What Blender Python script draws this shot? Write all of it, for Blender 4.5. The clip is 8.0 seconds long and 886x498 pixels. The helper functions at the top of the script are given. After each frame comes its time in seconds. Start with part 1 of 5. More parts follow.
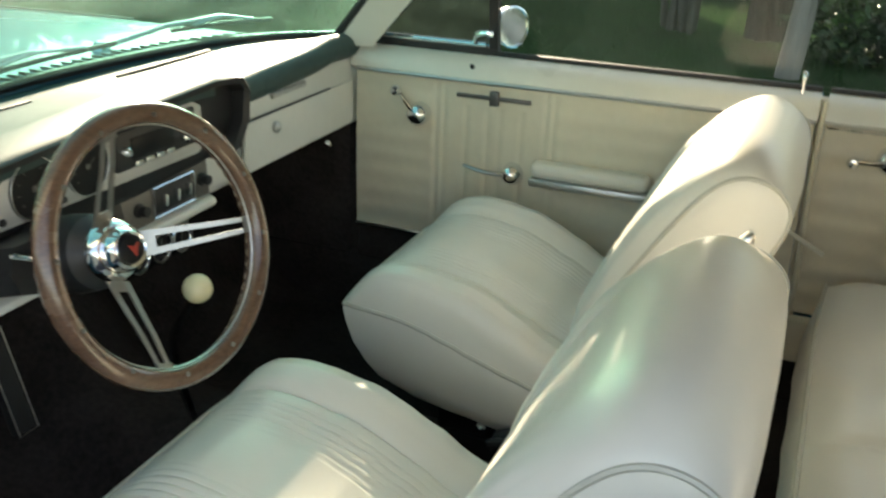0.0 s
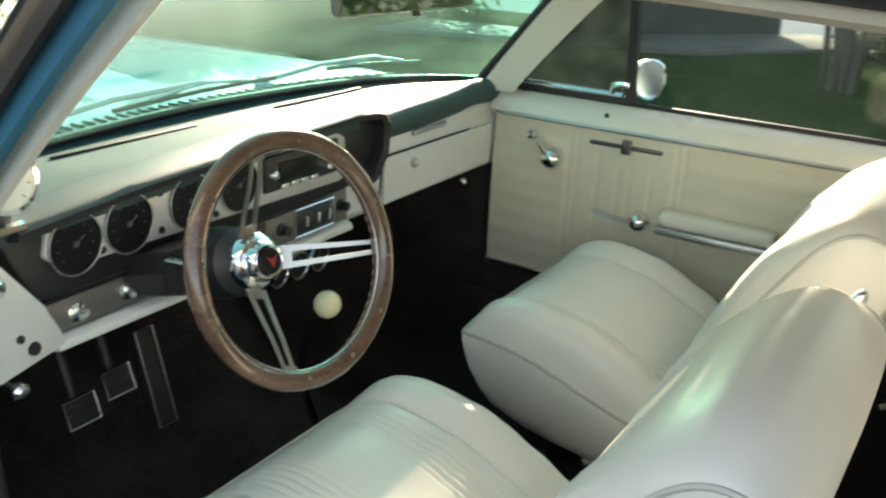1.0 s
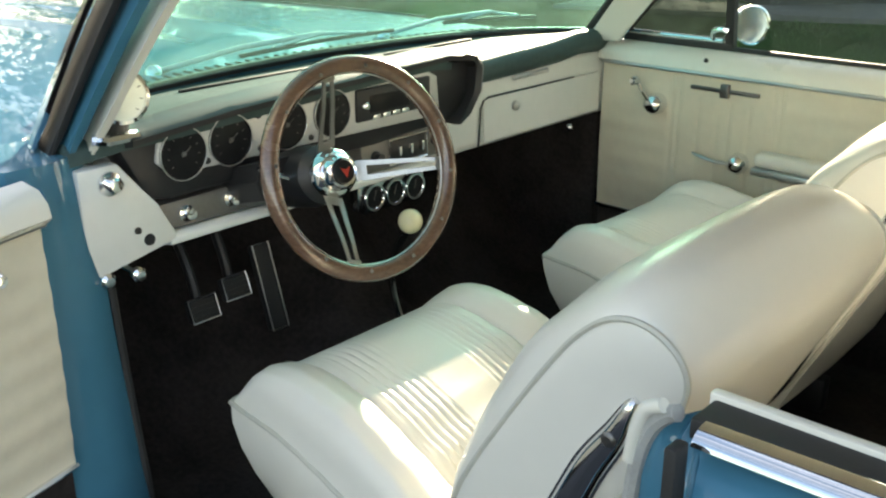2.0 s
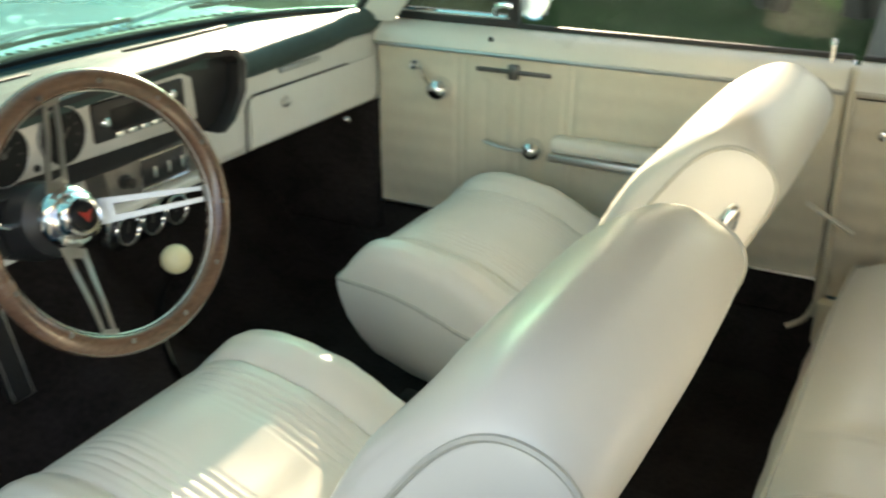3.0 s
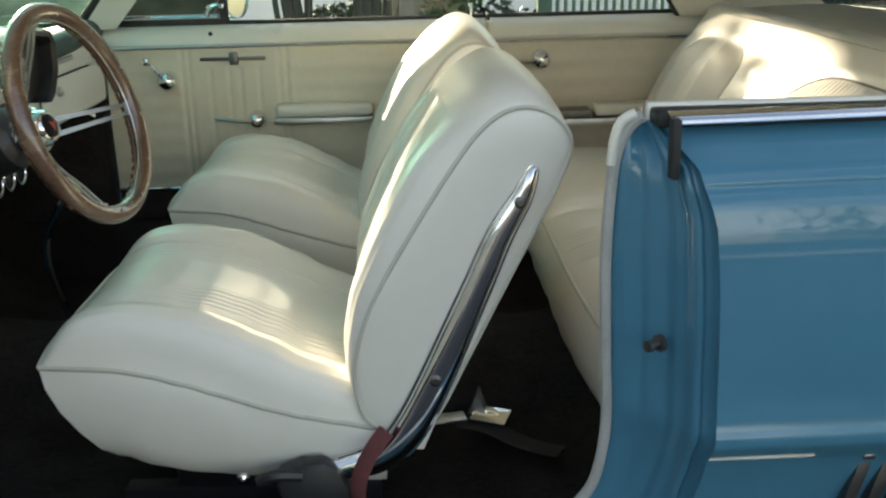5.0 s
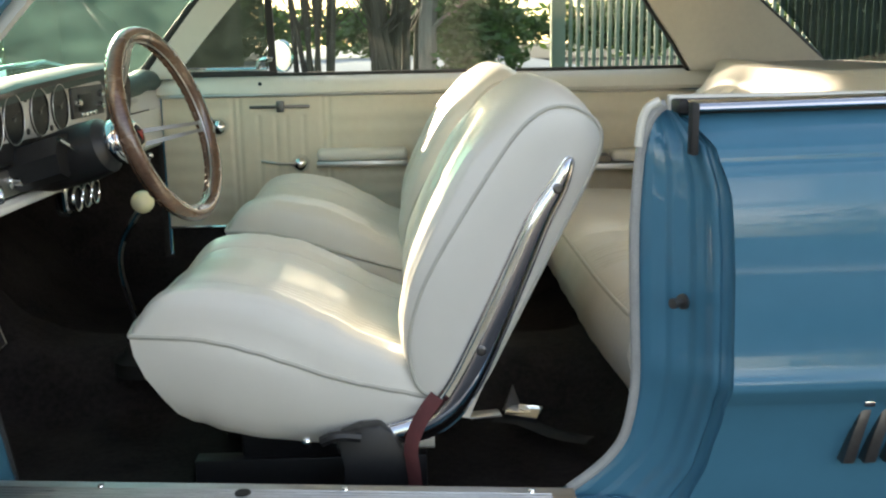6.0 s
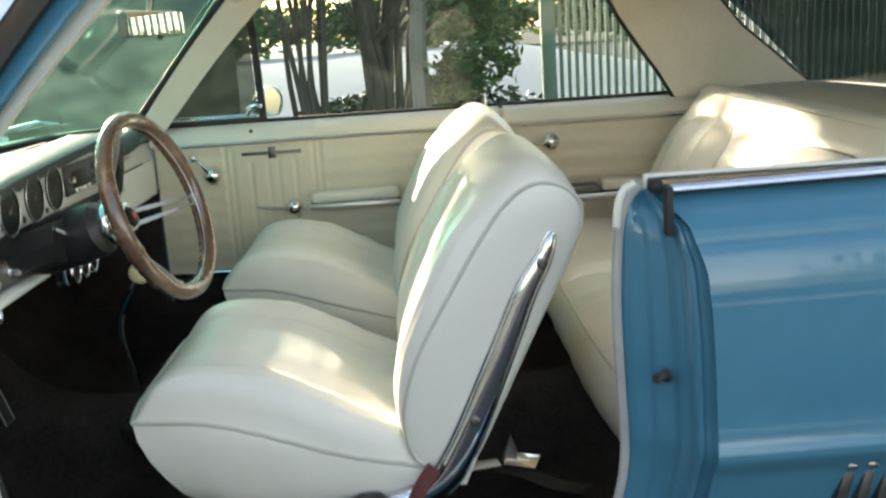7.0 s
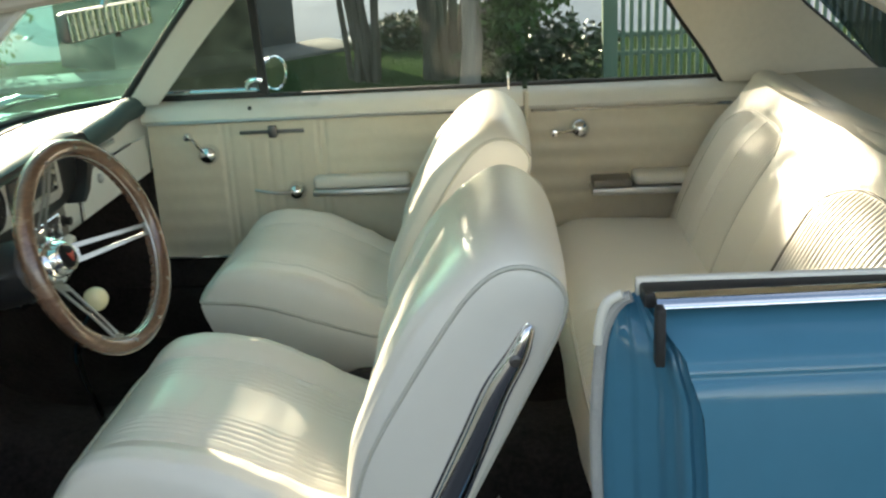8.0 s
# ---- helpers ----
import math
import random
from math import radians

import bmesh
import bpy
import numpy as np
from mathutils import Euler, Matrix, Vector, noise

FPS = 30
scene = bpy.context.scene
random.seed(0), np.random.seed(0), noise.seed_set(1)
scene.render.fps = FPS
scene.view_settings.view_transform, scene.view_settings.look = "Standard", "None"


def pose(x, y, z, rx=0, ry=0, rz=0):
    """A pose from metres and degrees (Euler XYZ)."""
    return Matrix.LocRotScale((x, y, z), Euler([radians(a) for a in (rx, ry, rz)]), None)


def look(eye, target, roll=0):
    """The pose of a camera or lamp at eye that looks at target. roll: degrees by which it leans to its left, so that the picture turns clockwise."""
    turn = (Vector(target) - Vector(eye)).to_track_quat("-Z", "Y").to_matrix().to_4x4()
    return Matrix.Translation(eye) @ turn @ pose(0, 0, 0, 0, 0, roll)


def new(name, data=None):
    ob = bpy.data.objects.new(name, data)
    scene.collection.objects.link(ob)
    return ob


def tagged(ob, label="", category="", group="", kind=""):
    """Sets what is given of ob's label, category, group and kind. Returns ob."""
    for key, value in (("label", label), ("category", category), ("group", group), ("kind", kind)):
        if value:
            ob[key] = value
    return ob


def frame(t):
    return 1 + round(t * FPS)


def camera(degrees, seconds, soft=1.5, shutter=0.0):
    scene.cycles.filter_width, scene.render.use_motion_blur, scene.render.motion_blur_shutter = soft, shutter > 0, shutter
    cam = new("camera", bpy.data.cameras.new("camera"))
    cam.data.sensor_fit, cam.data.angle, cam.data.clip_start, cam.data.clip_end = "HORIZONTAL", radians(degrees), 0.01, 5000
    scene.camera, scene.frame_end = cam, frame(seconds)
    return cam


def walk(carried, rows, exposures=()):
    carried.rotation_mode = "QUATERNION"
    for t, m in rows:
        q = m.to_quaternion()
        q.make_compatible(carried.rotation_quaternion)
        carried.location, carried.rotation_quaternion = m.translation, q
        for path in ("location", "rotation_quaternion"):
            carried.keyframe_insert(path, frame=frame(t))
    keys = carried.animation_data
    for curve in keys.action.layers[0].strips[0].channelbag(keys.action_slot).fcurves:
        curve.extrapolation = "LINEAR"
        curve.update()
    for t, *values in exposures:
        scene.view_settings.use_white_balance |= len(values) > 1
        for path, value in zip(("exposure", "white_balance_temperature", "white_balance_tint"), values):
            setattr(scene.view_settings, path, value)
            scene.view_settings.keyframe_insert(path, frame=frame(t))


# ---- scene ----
cam = camera(48.0, 8.0, soft=2.2, shutter=0.4)
PATH = [
    (0, (0.003, -1.358, 1.389), (-0.663, 0.373, 0.641), 2.1),
    (0.5, (-0.035, -1.429, 1.401), (-0.748, 0.314, 0.727), 4.6),
    (1, (0.077, -1.421, 1.401), (-0.864, 0.21, 0.728), 3.1),
    (1.5, (0.32, -1.428, 1.352), (-0.89, 0.008, 0.665), 1.5),
    (1.7, (0.377, -1.462, 1.359), (-0.883, -0.075, 0.66), 0.1),
    (2.8, (0.253, -1.333, 1.343), (-0.762, 0.209, 0.575), -0.4),
    (3, (0.171, -1.25, 1.356), (-0.685, 0.383, 0.582), 0.1),
    (3.5, (0.036, -1.265, 1.335), (-0.433, 0.491, 0.499), -3.0),
    (4, (-0.168, -1.566, 1.318), (-0.224, 0.278, 0.546), -2.3),
    (4.5, (-0.2, -1.856, 1.305), (-0.12, 0.025, 0.63), -3.2),
    (4.7, (-0.195, -1.917, 1.253), (-0.151, -0.026, 0.601), -1.6),
    (5.8, (-0.289, -2.169, 1.076), (-0.221, -0.216, 0.648), -1.5),
    (6, (-0.281, -2.211, 1.062), (-0.238, -0.254, 0.648), -1.1),
    (6.5, (-0.269, -2.242, 1.06), (-0.225, -0.287, 0.643), -1.7),
    (7, (-0.25, -2.221, 1.206), (-0.216, -0.27, 0.769), -3.9),
    (7.5, (-0.164, -2.113, 1.342), (-0.26, -0.18, 0.836), -3.3),
    (8, (-0.091, -1.913, 1.384), (-0.199, -0.015, 0.763), -3.1),
]
walk(cam, [(t, look(eye, target, roll)) for t, eye, target, roll in PATH], [(0.0, 1.92, 7450, 11), (0.5, 1.86, 7400, 11), (1.0, 2.06, 7300, 12), (1.5, 2.19, 7350, 11), (3.0, 2.25, 7650, 12), (3.5, 2.06, 7700, 11), (4.0, 1.78, 7450, 10), (4.5, 1.70, 7400, 10), (6.0, 2.06, 7500, 16), (7.0, 2.16, 7350, 13), (8.0, 1.88, 7300, 11)])

# ---------------------------------------------------------------- world and light
SUN_EL, SUN_AZ = 17.6, 119.2     # degrees; azimuth of the sun in plan, counted from +x
world = bpy.data.worlds.new("sky")
scene.world = world
world.use_nodes = True
wn = world.node_tree.nodes
sky = wn.new("ShaderNodeTexSky")
sky.sky_type = "NISHITA"
sky.sun_disc = False
sky.sun_elevation = radians(SUN_EL)
sky.sun_rotation = radians(90 - SUN_AZ)
sky.air_density, sky.dust_density, sky.ozone_density = 1.0, 0.9, 1.0
wn["Background"].inputs["Strength"].default_value = 0.105
# thin streaks of white cloud
wl = world.node_tree.links
where, stretch, clouds, cover = wn.new("ShaderNodeTexCoord"), wn.new("ShaderNodeMapping"), wn.new("ShaderNodeTexNoise"), wn.new("ShaderNodeMapRange")
stretch.inputs["Scale"].default_value = (1.0, 1.0, 3.2)
clouds.inputs["Scale"].default_value, clouds.inputs["Detail"].default_value, clouds.inputs["Distortion"].default_value = 2.3, 7, 0.6
cover.inputs["From Min"].default_value, cover.inputs["From Max"].default_value = 0.46, 0.66
white, mixed = wn.new("ShaderNodeHueSaturation"), wn.new("ShaderNodeMixRGB")
white.inputs["Saturation"].default_value, white.inputs["Value"].default_value = 0.4, 2.0
wl.new(where.outputs["Generated"], stretch.inputs["Vector"])
wl.new(stretch.outputs[0], clouds.inputs["Vector"])
wl.new(clouds.outputs["Fac"], cover.inputs["Value"])
wl.new(sky.outputs[0], white.inputs["Color"])
wl.new(cover.outputs[0], mixed.inputs["Fac"])
wl.new(sky.outputs[0], mixed.inputs["Color1"])
wl.new(white.outputs[0], mixed.inputs["Color2"])
wl.new(mixed.outputs[0], wn["Background"].inputs["Color"])
sun_dir = Vector((math.cos(radians(SUN_EL)) * math.cos(radians(SUN_AZ)), math.cos(radians(SUN_EL)) * math.sin(radians(SUN_AZ)), math.sin(radians(SUN_EL))))
sun = new("sun", bpy.data.lights.new("sun", "SUN"))
sun.data.energy, sun.data.angle, sun.data.color = 5.0, radians(0.53), (1.0, 0.92, 0.75)
sun.matrix_world = look(sun_dir * 30, (0, 0, 0))

# ---------------------------------------------------------------- materials
def material(name, color, rough=0.5, metal=0.0, vary=0.12, scale=9.0, bump=0.0, bump_scale=300.0, coat=0.0, stretch=(1, 1, 1), alt=None, spec=0.5, island=0.0):
    m = bpy.data.materials.new(name)
    m.use_nodes = True
    nt = m.node_tree
    n, l = nt.nodes, nt.links
    b = n["Principled BSDF"]
    b.inputs["Roughness"].default_value, b.inputs["Metallic"].default_value = rough, metal
    b.inputs["Coat Weight"].default_value, b.inputs["Coat Roughness"].default_value = coat, 0.04
    b.inputs["Specular IOR Level"].default_value = spec
    co = n.new("ShaderNodeTexCoord")
    mp = n.new("ShaderNodeMapping")
    mp.inputs["Scale"].default_value = stretch
    l.new(co.outputs["Object"], mp.inputs["Vector"])
    big, small = n.new("ShaderNodeTexNoise"), n.new("ShaderNodeTexNoise")
    big.inputs["Scale"].default_value, big.inputs["Detail"].default_value = scale, 5
    small.inputs["Scale"].default_value, small.inputs["Detail"].default_value = scale * 11, 4
    l.new(mp.outputs[0], big.inputs["Vector"])
    l.new(mp.outputs[0], small.inputs["Vector"])
    mix = n.new("ShaderNodeMix")
    mix.inputs["Factor"].default_value = 0.4
    l.new(big.outputs["Fac"], mix.inputs[2])
    l.new(small.outputs["Fac"], mix.inputs[3])
    ramp = n.new("ShaderNodeValToRGB")
    ramp.color_ramp.elements[0].position, ramp.color_ramp.elements[1].position = 0.32, 0.68
    lo = alt if alt else [c * (1 - vary) for c in color]
    hi = color if alt else [min(1, c * (1 + vary)) for c in color]
    ramp.color_ramp.elements[0].color, ramp.color_ramp.elements[1].color = (*lo, 1), (*hi, 1)
    l.new(mix.outputs[0], ramp.inputs[0])
    out = ramp.outputs[0]
    if island:
        info = n.new("ShaderNodeNewGeometry")
        hsv = n.new("ShaderNodeHueSaturation")
        mr = n.new("ShaderNodeMapRange")
        mr.inputs["To Min"].default_value, mr.inputs["To Max"].default_value = 1 - island, 1 + island
        l.new(info.outputs["Random Per Island"], mr.inputs["Value"])
        l.new(mr.outputs[0], hsv.inputs["Value"])
        l.new(out, hsv.inputs["Color"])
        out = hsv.outputs[0]
    l.new(out, b.inputs["Base Color"])
    rr = n.new("ShaderNodeMapRange")
    rr.inputs["To Min"].default_value, rr.inputs["To Max"].default_value = max(0.02, rough * 0.82), min(1, rough * 1.2)
    l.new(big.outputs["Fac"], rr.inputs["Value"])
    l.new(rr.outputs[0], b.inputs["Roughness"])
    if bump:
        nz = n.new("ShaderNodeTexNoise")
        nz.inputs["Scale"].default_value, nz.inputs["Detail"].default_value = bump_scale, 3
        l.new(mp.outputs[0], nz.inputs["Vector"])
        bp = n.new("ShaderNodeBump")
        bp.inputs["Strength"].default_value, bp.inputs["Distance"].default_value = bump, 0.002
        l.new(nz.outputs["Fac"], bp.inputs["Height"])
        l.new(bp.outputs[0], b.inputs["Normal"])
    return m


def glass_material(name, tint, dust_haze=0.0):
    m = bpy.data.materials.new(name)
    m.use_nodes = True
    n, l = m.node_tree.nodes, m.node_tree.links
    n.remove(n["Principled BSDF"])
    clear, shine, mix, fres = n.new("ShaderNodeBsdfTransparent"), n.new("ShaderNodeBsdfGlossy"), n.new("ShaderNodeMixShader"), n.new("ShaderNodeLayerWeight")
    clear.inputs["Color"].default_value = (*tint, 1)
    shine.inputs["Roughness"].default_value = 0.02
    fres.inputs["Blend"].default_value = 0.5
    steep, gloss = n.new("ShaderNodeMath"), n.new("ShaderNodeMath")
    steep.operation, gloss.operation = "POWER", "MULTIPLY_ADD"
    steep.inputs[1].default_value, gloss.inputs[1].default_value, gloss.inputs[2].default_value = 5.0, 0.45, 0.015
    l.new(fres.outputs["Facing"], steep.inputs[0])
    l.new(steep.outputs[0], gloss.inputs[0])
    l.new(gloss.outputs[0], mix.inputs[0])
    l.new(clear.outputs[0], mix.inputs[1])
    l.new(shine.outputs[0], mix.inputs[2])
    out = mix.outputs[0]
    if dust_haze:
        # dust film, its green tint and strength also carrying a milky haze over the pane
        film, veil, both = n.new("ShaderNodeBsdfDiffuse"), n.new("ShaderNodeBsdfTranslucent"), n.new("ShaderNodeMixShader")
        film.inputs["Color"].default_value = veil.inputs["Color"].default_value = (0.55, 0.78, 0.66, 1)
        l.new(film.outputs[0], both.inputs[1])
        l.new(veil.outputs[0], both.inputs[2])
        nz, ramp, dirty = n.new("ShaderNodeTexNoise"), n.new("ShaderNodeMapRange"), n.new("ShaderNodeMixShader")
        nz.inputs["Scale"].default_value, nz.inputs["Detail"].default_value = 5, 5
        ramp.inputs["From Min"].default_value, ramp.inputs["From Max"].default_value = 0.3, 0.7
        ramp.inputs["To Min"].default_value, ramp.inputs["To Max"].default_value = dust_haze * 0.4, dust_haze * 1.6
        l.new(nz.outputs["Fac"], ramp.inputs["Value"])
        l.new(ramp.outputs[0], dirty.inputs[0])
        l.new(out, dirty.inputs[1])
        l.new(both.outputs[0], dirty.inputs[2])
        out = dirty.outputs[0]
    l.new(out, n["Material Output"].inputs["Surface"])
    return m


VINYL = material("seat_vinyl", (0.715, 0.69, 0.615), 0.33, vary=0.02, scale=3.2, bump=0.05, bump_scale=700, coat=0.08)
PIPING = material("piping_vinyl", (0.50, 0.49, 0.42), 0.4, vary=0.08)
PANEL = material("door_panel_vinyl", (0.66, 0.60, 0.47), 0.42, vary=0.06, scale=4, bump=0.15, bump_scale=700)
CREAM = material("cream_paint", (0.70, 0.68, 0.60), 0.28, vary=0.04, scale=3, coat=0.3)
LINER = material("headliner", (0.62, 0.57, 0.47), 0.8, vary=0.06, scale=6, bump=0.2, bump_scale=800)
WHITE = material("white_dash_paint", (0.72, 0.73, 0.69), 0.3, vary=0.04, scale=4, coat=0.3)
SEAM = material("seam_thread", (0.16, 0.15, 0.12), 0.5, vary=0.1)
BLUE = material("turquoise_blue_paint", (0.050, 0.180, 0.265), 0.50, metal=0.04, vary=0.06, scale=2.5, coat=0.85, spec=0.06)
CHROME = material("chrome", (0.78, 0.79, 0.80), 0.08, metal=1.0, vary=0.05, scale=20)
MIRROR = material("mirror_silver", (0.80, 0.83, 0.81), 0.012, metal=1.0, vary=0.02, scale=20)
GUNMETAL = material("dark_metal", (0.16, 0.155, 0.15), 0.38, metal=0.9, vary=0.15, scale=20)
STEEL = material("scuffed_aluminium", (0.55, 0.55, 0.54), 0.38, metal=1.0, vary=0.2, scale=14, stretch=(1, 8, 8))
BLACK = material("black_plastic", (0.016, 0.016, 0.017), 0.42, vary=0.3, scale=12, bump=0.1, bump_scale=500)
RUBBER = material("black_rubber", (0.018, 0.018, 0.018), 0.65, vary=0.3, scale=30)
SPOKE = material("satin_spoke", (0.36, 0.36, 0.35), 0.36, metal=1.0, vary=0.12, scale=20)
BEZEL = material("silver_bezel", (0.60, 0.59, 0.56), 0.38, metal=0.25, vary=0.08, scale=18, stretch=(6, 1, 20))
SATIN = material("satin_panel", (0.20, 0.19, 0.175), 0.45, metal=0.6, vary=0.12, scale=14)
CARPET = material("black_carpet", (0.034, 0.029, 0.028), 0.97, vary=0.5, scale=8, bump=0.9, bump_scale=500, spec=0.1)
PAD = material("dark_teal_dash_pad", (0.040, 0.070, 0.068), 0.46, vary=0.2, scale=6, bump=0.2, bump_scale=600, spec=0.22)
WOOD = material("walnut_rim", (0.150, 0.082, 0.050), 0.26, vary=0.3, scale=10, coat=0.7, alt=(0.072, 0.040, 0.026), stretch=(1, 1, 3))
IVORY = material("ivory_knob", (0.78, 0.72, 0.46), 0.25, vary=0.05, coat=0.4)
DIAL = material("gauge_face", (0.010, 0.010, 0.011), 0.35, vary=0.3, scale=30, spec=0.15)
DIALW = material("white_gauge_face", (0.75, 0.78, 0.72), 0.4, vary=0.05)
MARK = material("dial_markings", (0.10, 0.10, 0.09), 0.5, vary=0.05)
RED = material("red_enamel", (0.35, 0.03, 0.02), 0.3, vary=0.1)
MAROON = material("maroon_webbing", (0.13, 0.035, 0.035), 0.8, vary=0.2, scale=60, bump=0.4, bump_scale=900)
WEATHER = material("grey_weatherstrip", (0.36, 0.36, 0.34), 0.6, vary=0.15, scale=20)
GLASS = glass_material("window_glass", (0.90, 0.95, 0.92), 0.004)
GLASS_WS = glass_material("windshield_glass", (0.54, 0.88, 0.82), 0.042)
GLASS_TINT = glass_material("tinted_vent_glass", (0.30, 0.32, 0.31), 0.03)
# back glass tint is darkened to carry the dark view and reflections beyond it
GLASS_BACK = glass_material("darkened_back_glass", (0.22, 0.27, 0.27), 0.02)
ASPHALT = material("asphalt", (0.05, 0.05, 0.053), 0.9, vary=0.3, scale=1.2, bump=0.6, bump_scale=120, spec=0.12)
CONCRETE = material("pale_concrete", (0.42, 0.41, 0.38), 0.85, vary=0.15, scale=1.0, bump=0.3, bump_scale=90)
PATHWAY = material("weathered_path", (0.115, 0.115, 0.11), 0.9, vary=0.25, scale=1.4, bump=0.3, bump_scale=90, spec=0.1)
GRASS = material("lawn", (0.028, 0.056, 0.021), 0.9, vary=0.3, scale=1.5, alt=(0.028, 0.040, 0.020), bump=0.5, bump_scale=60, spec=0.0)
BLADE = material("grass_blade", (0.034, 0.078, 0.022), 0.7, vary=0.3, scale=3, island=0.4)
LEAF = material("leaf_green", (0.035, 0.085, 0.022), 0.55, vary=0.35, scale=2, island=0.5)
# darker copy of the leaf green, with the low shrubs' shade put into the colour
SHADED_LEAF = material("shaded_shrub_leaf", (0.018, 0.042, 0.014), 0.5, vary=0.3, scale=2, island=0.5)
leaf_nodes, leaf_links = LEAF.node_tree.nodes, LEAF.node_tree.links
thin, blend = leaf_nodes.new("ShaderNodeBsdfTranslucent"), leaf_nodes.new("ShaderNodeMixShader")
thin.inputs["Color"].default_value, blend.inputs[0].default_value = (0.10, 0.19, 0.045, 1), 0.16
leaf_links.new(leaf_nodes["Principled BSDF"].outputs[0], blend.inputs[1])
leaf_links.new(thin.outputs[0], blend.inputs[2])
leaf_links.new(blend.outputs[0], leaf_nodes["Material Output"].inputs["Surface"])
BARK = material("grey_bark", (0.20, 0.18, 0.16), 0.9, vary=0.35, scale=8, stretch=(1, 1, 0.25), bump=0.9, bump_scale=60)
BARKD = material("dark_bark", (0.065, 0.055, 0.048), 0.9, vary=0.35, scale=8, bump=0.9, bump_scale=60)
FENCE = material("green_fence_paint", (0.105, 0.17, 0.125), 0.5, vary=0.15, scale=5)
PALE = material("pale_forecourt", (0.34, 0.36, 0.39), 0.9, vary=0.14, scale=0.5, bump=0.3, bump_scale=40, spec=0.2)
SHED = material("dark_grey_wall", (0.045, 0.047, 0.05), 0.7, vary=0.2, scale=1.5)


# ---------------------------------------------------------------- mesh builders
def finish(bm, angle=38):
    bmesh.ops.recalc_face_normals(bm, faces=bm.faces[:])
    for f in bm.faces:
        f.smooth = True
    lim = radians(angle)
    for e in bm.edges:
        if len(e.link_faces) == 2 and e.calc_face_angle(0.0) > lim:
            e.smooth = False
    return bm


def thing(name, base, label, category, group="", kind=""):
    ob = new(name)
    ob.empty_display_size = 0.05
    ob.matrix_world = Matrix.Translation(base)
    ob["base"] = list(base)
    return tagged(ob, label, category, group, kind)


def part(name, bm, mat, parent, label="", smooth=38):
    me = bpy.data.meshes.new(name)
    finish(bm, smooth).to_mesh(me)
    bm.free()
    me.materials.append(mat)
    ob = new(name, me)
    if parent is not None:
        ob.parent = parent
        base = Vector((0, 0, 0))
        p = parent
        while p is not None:
            if "base" in p:
                base = Vector(p["base"])
            p = p.parent
        ob.matrix_parent_inverse = Matrix.Translation(-base) if parent.type == "EMPTY" else Matrix.Identity(4)
    if label:
        ob["label"] = label
    return ob


def single(name, bm, mat, label, category="", kind="", group="", smooth=38):
    return tagged(part(name, bm, mat, None, smooth=smooth), label, category, group, kind)


def box(x0, x1, y0, y1, z0, z1, bev=0.0, bm=None, seg=2, m=None):
    own = bmesh.new()
    vs = [own.verts.new((x, y, z)) for x in (x0, x1) for y in (y0, y1) for z in (z0, z1)]
    for q in ((0, 1, 3, 2), (4, 6, 7, 5), (0, 4, 5, 1), (2, 3, 7, 6), (0, 2, 6, 4), (1, 5, 7, 3)):
        own.faces.new([vs[i] for i in q])
    if bev:
        bmesh.ops.bevel(own, geom=own.edges[:], offset=bev, segments=seg, profile=0.5, affect="EDGES")
    return merge(bm, own, m)


def merge(bm, own, m=None):
    if m is not None:
        own.transform(m)
    if bm is None:
        return own
    me = bpy.data.meshes.new("tmp")
    own.to_mesh(me)
    own.free()
    bm.from_mesh(me)
    bpy.data.meshes.remove(me)
    return bm


AX = {"x": Matrix(((0, 0, 1, 0), (1, 0, 0, 0), (0, 1, 0, 0), (0, 0, 0, 1))),   # (a, b, h) -> (h, a, b)
      "y": Matrix(((1, 0, 0, 0), (0, 0, 1, 0), (0, 1, 0, 0), (0, 0, 0, 1))),   # (a, b, h) -> (a, h, b)
      "z": Matrix.Identity(4)}


def prism(poly, axis, lo, hi, bev=0.0, bm=None, seg=2, m=None):
    """A polygon of (a, b) drawn across an axis and pushed out from lo to hi along it."""
    own = bmesh.new()
    a = [own.verts.new((p[0], p[1], lo)) for p in poly]
    b = [own.verts.new((p[0], p[1], hi)) for p in poly]
    n = len(poly)
    own.faces.new(a[::-1])
    own.faces.new(b)
    for i in range(n):
        own.faces.new((a[i], a[(i + 1) % n], b[(i + 1) % n], b[i]))
    if bev:
        bmesh.ops.bevel(own, geom=own.edges[:], offset=bev, segments=seg, profile=0.5, affect="EDGES")
    own.transform(AX[axis])
    return merge(bm, own, m)


def smooth_path(pts, n=8, closed=False):
    """Points along a Catmull-Rom curve through pts."""
    pts = [Vector(p) for p in pts]
    k = len(pts)
    out = []
    for i in range(k if closed else k - 1):
        p0 = pts[(i - 1) % k] if closed or i else pts[0]
        p1, p2 = pts[i], pts[(i + 1) % k]
        p3 = pts[(i + 2) % k] if closed or i + 2 < k else pts[-1]
        for j in range(n):
            t = j / n
            out.append(0.5 * (2 * p1 + (p2 - p0) * t + (2 * p0 - 5 * p1 + 4 * p2 - p3) * t * t + (3 * p1 - p0 - 3 * p2 + p3) * t ** 3))
    if not closed:
        out.append(pts[-1])
    return out


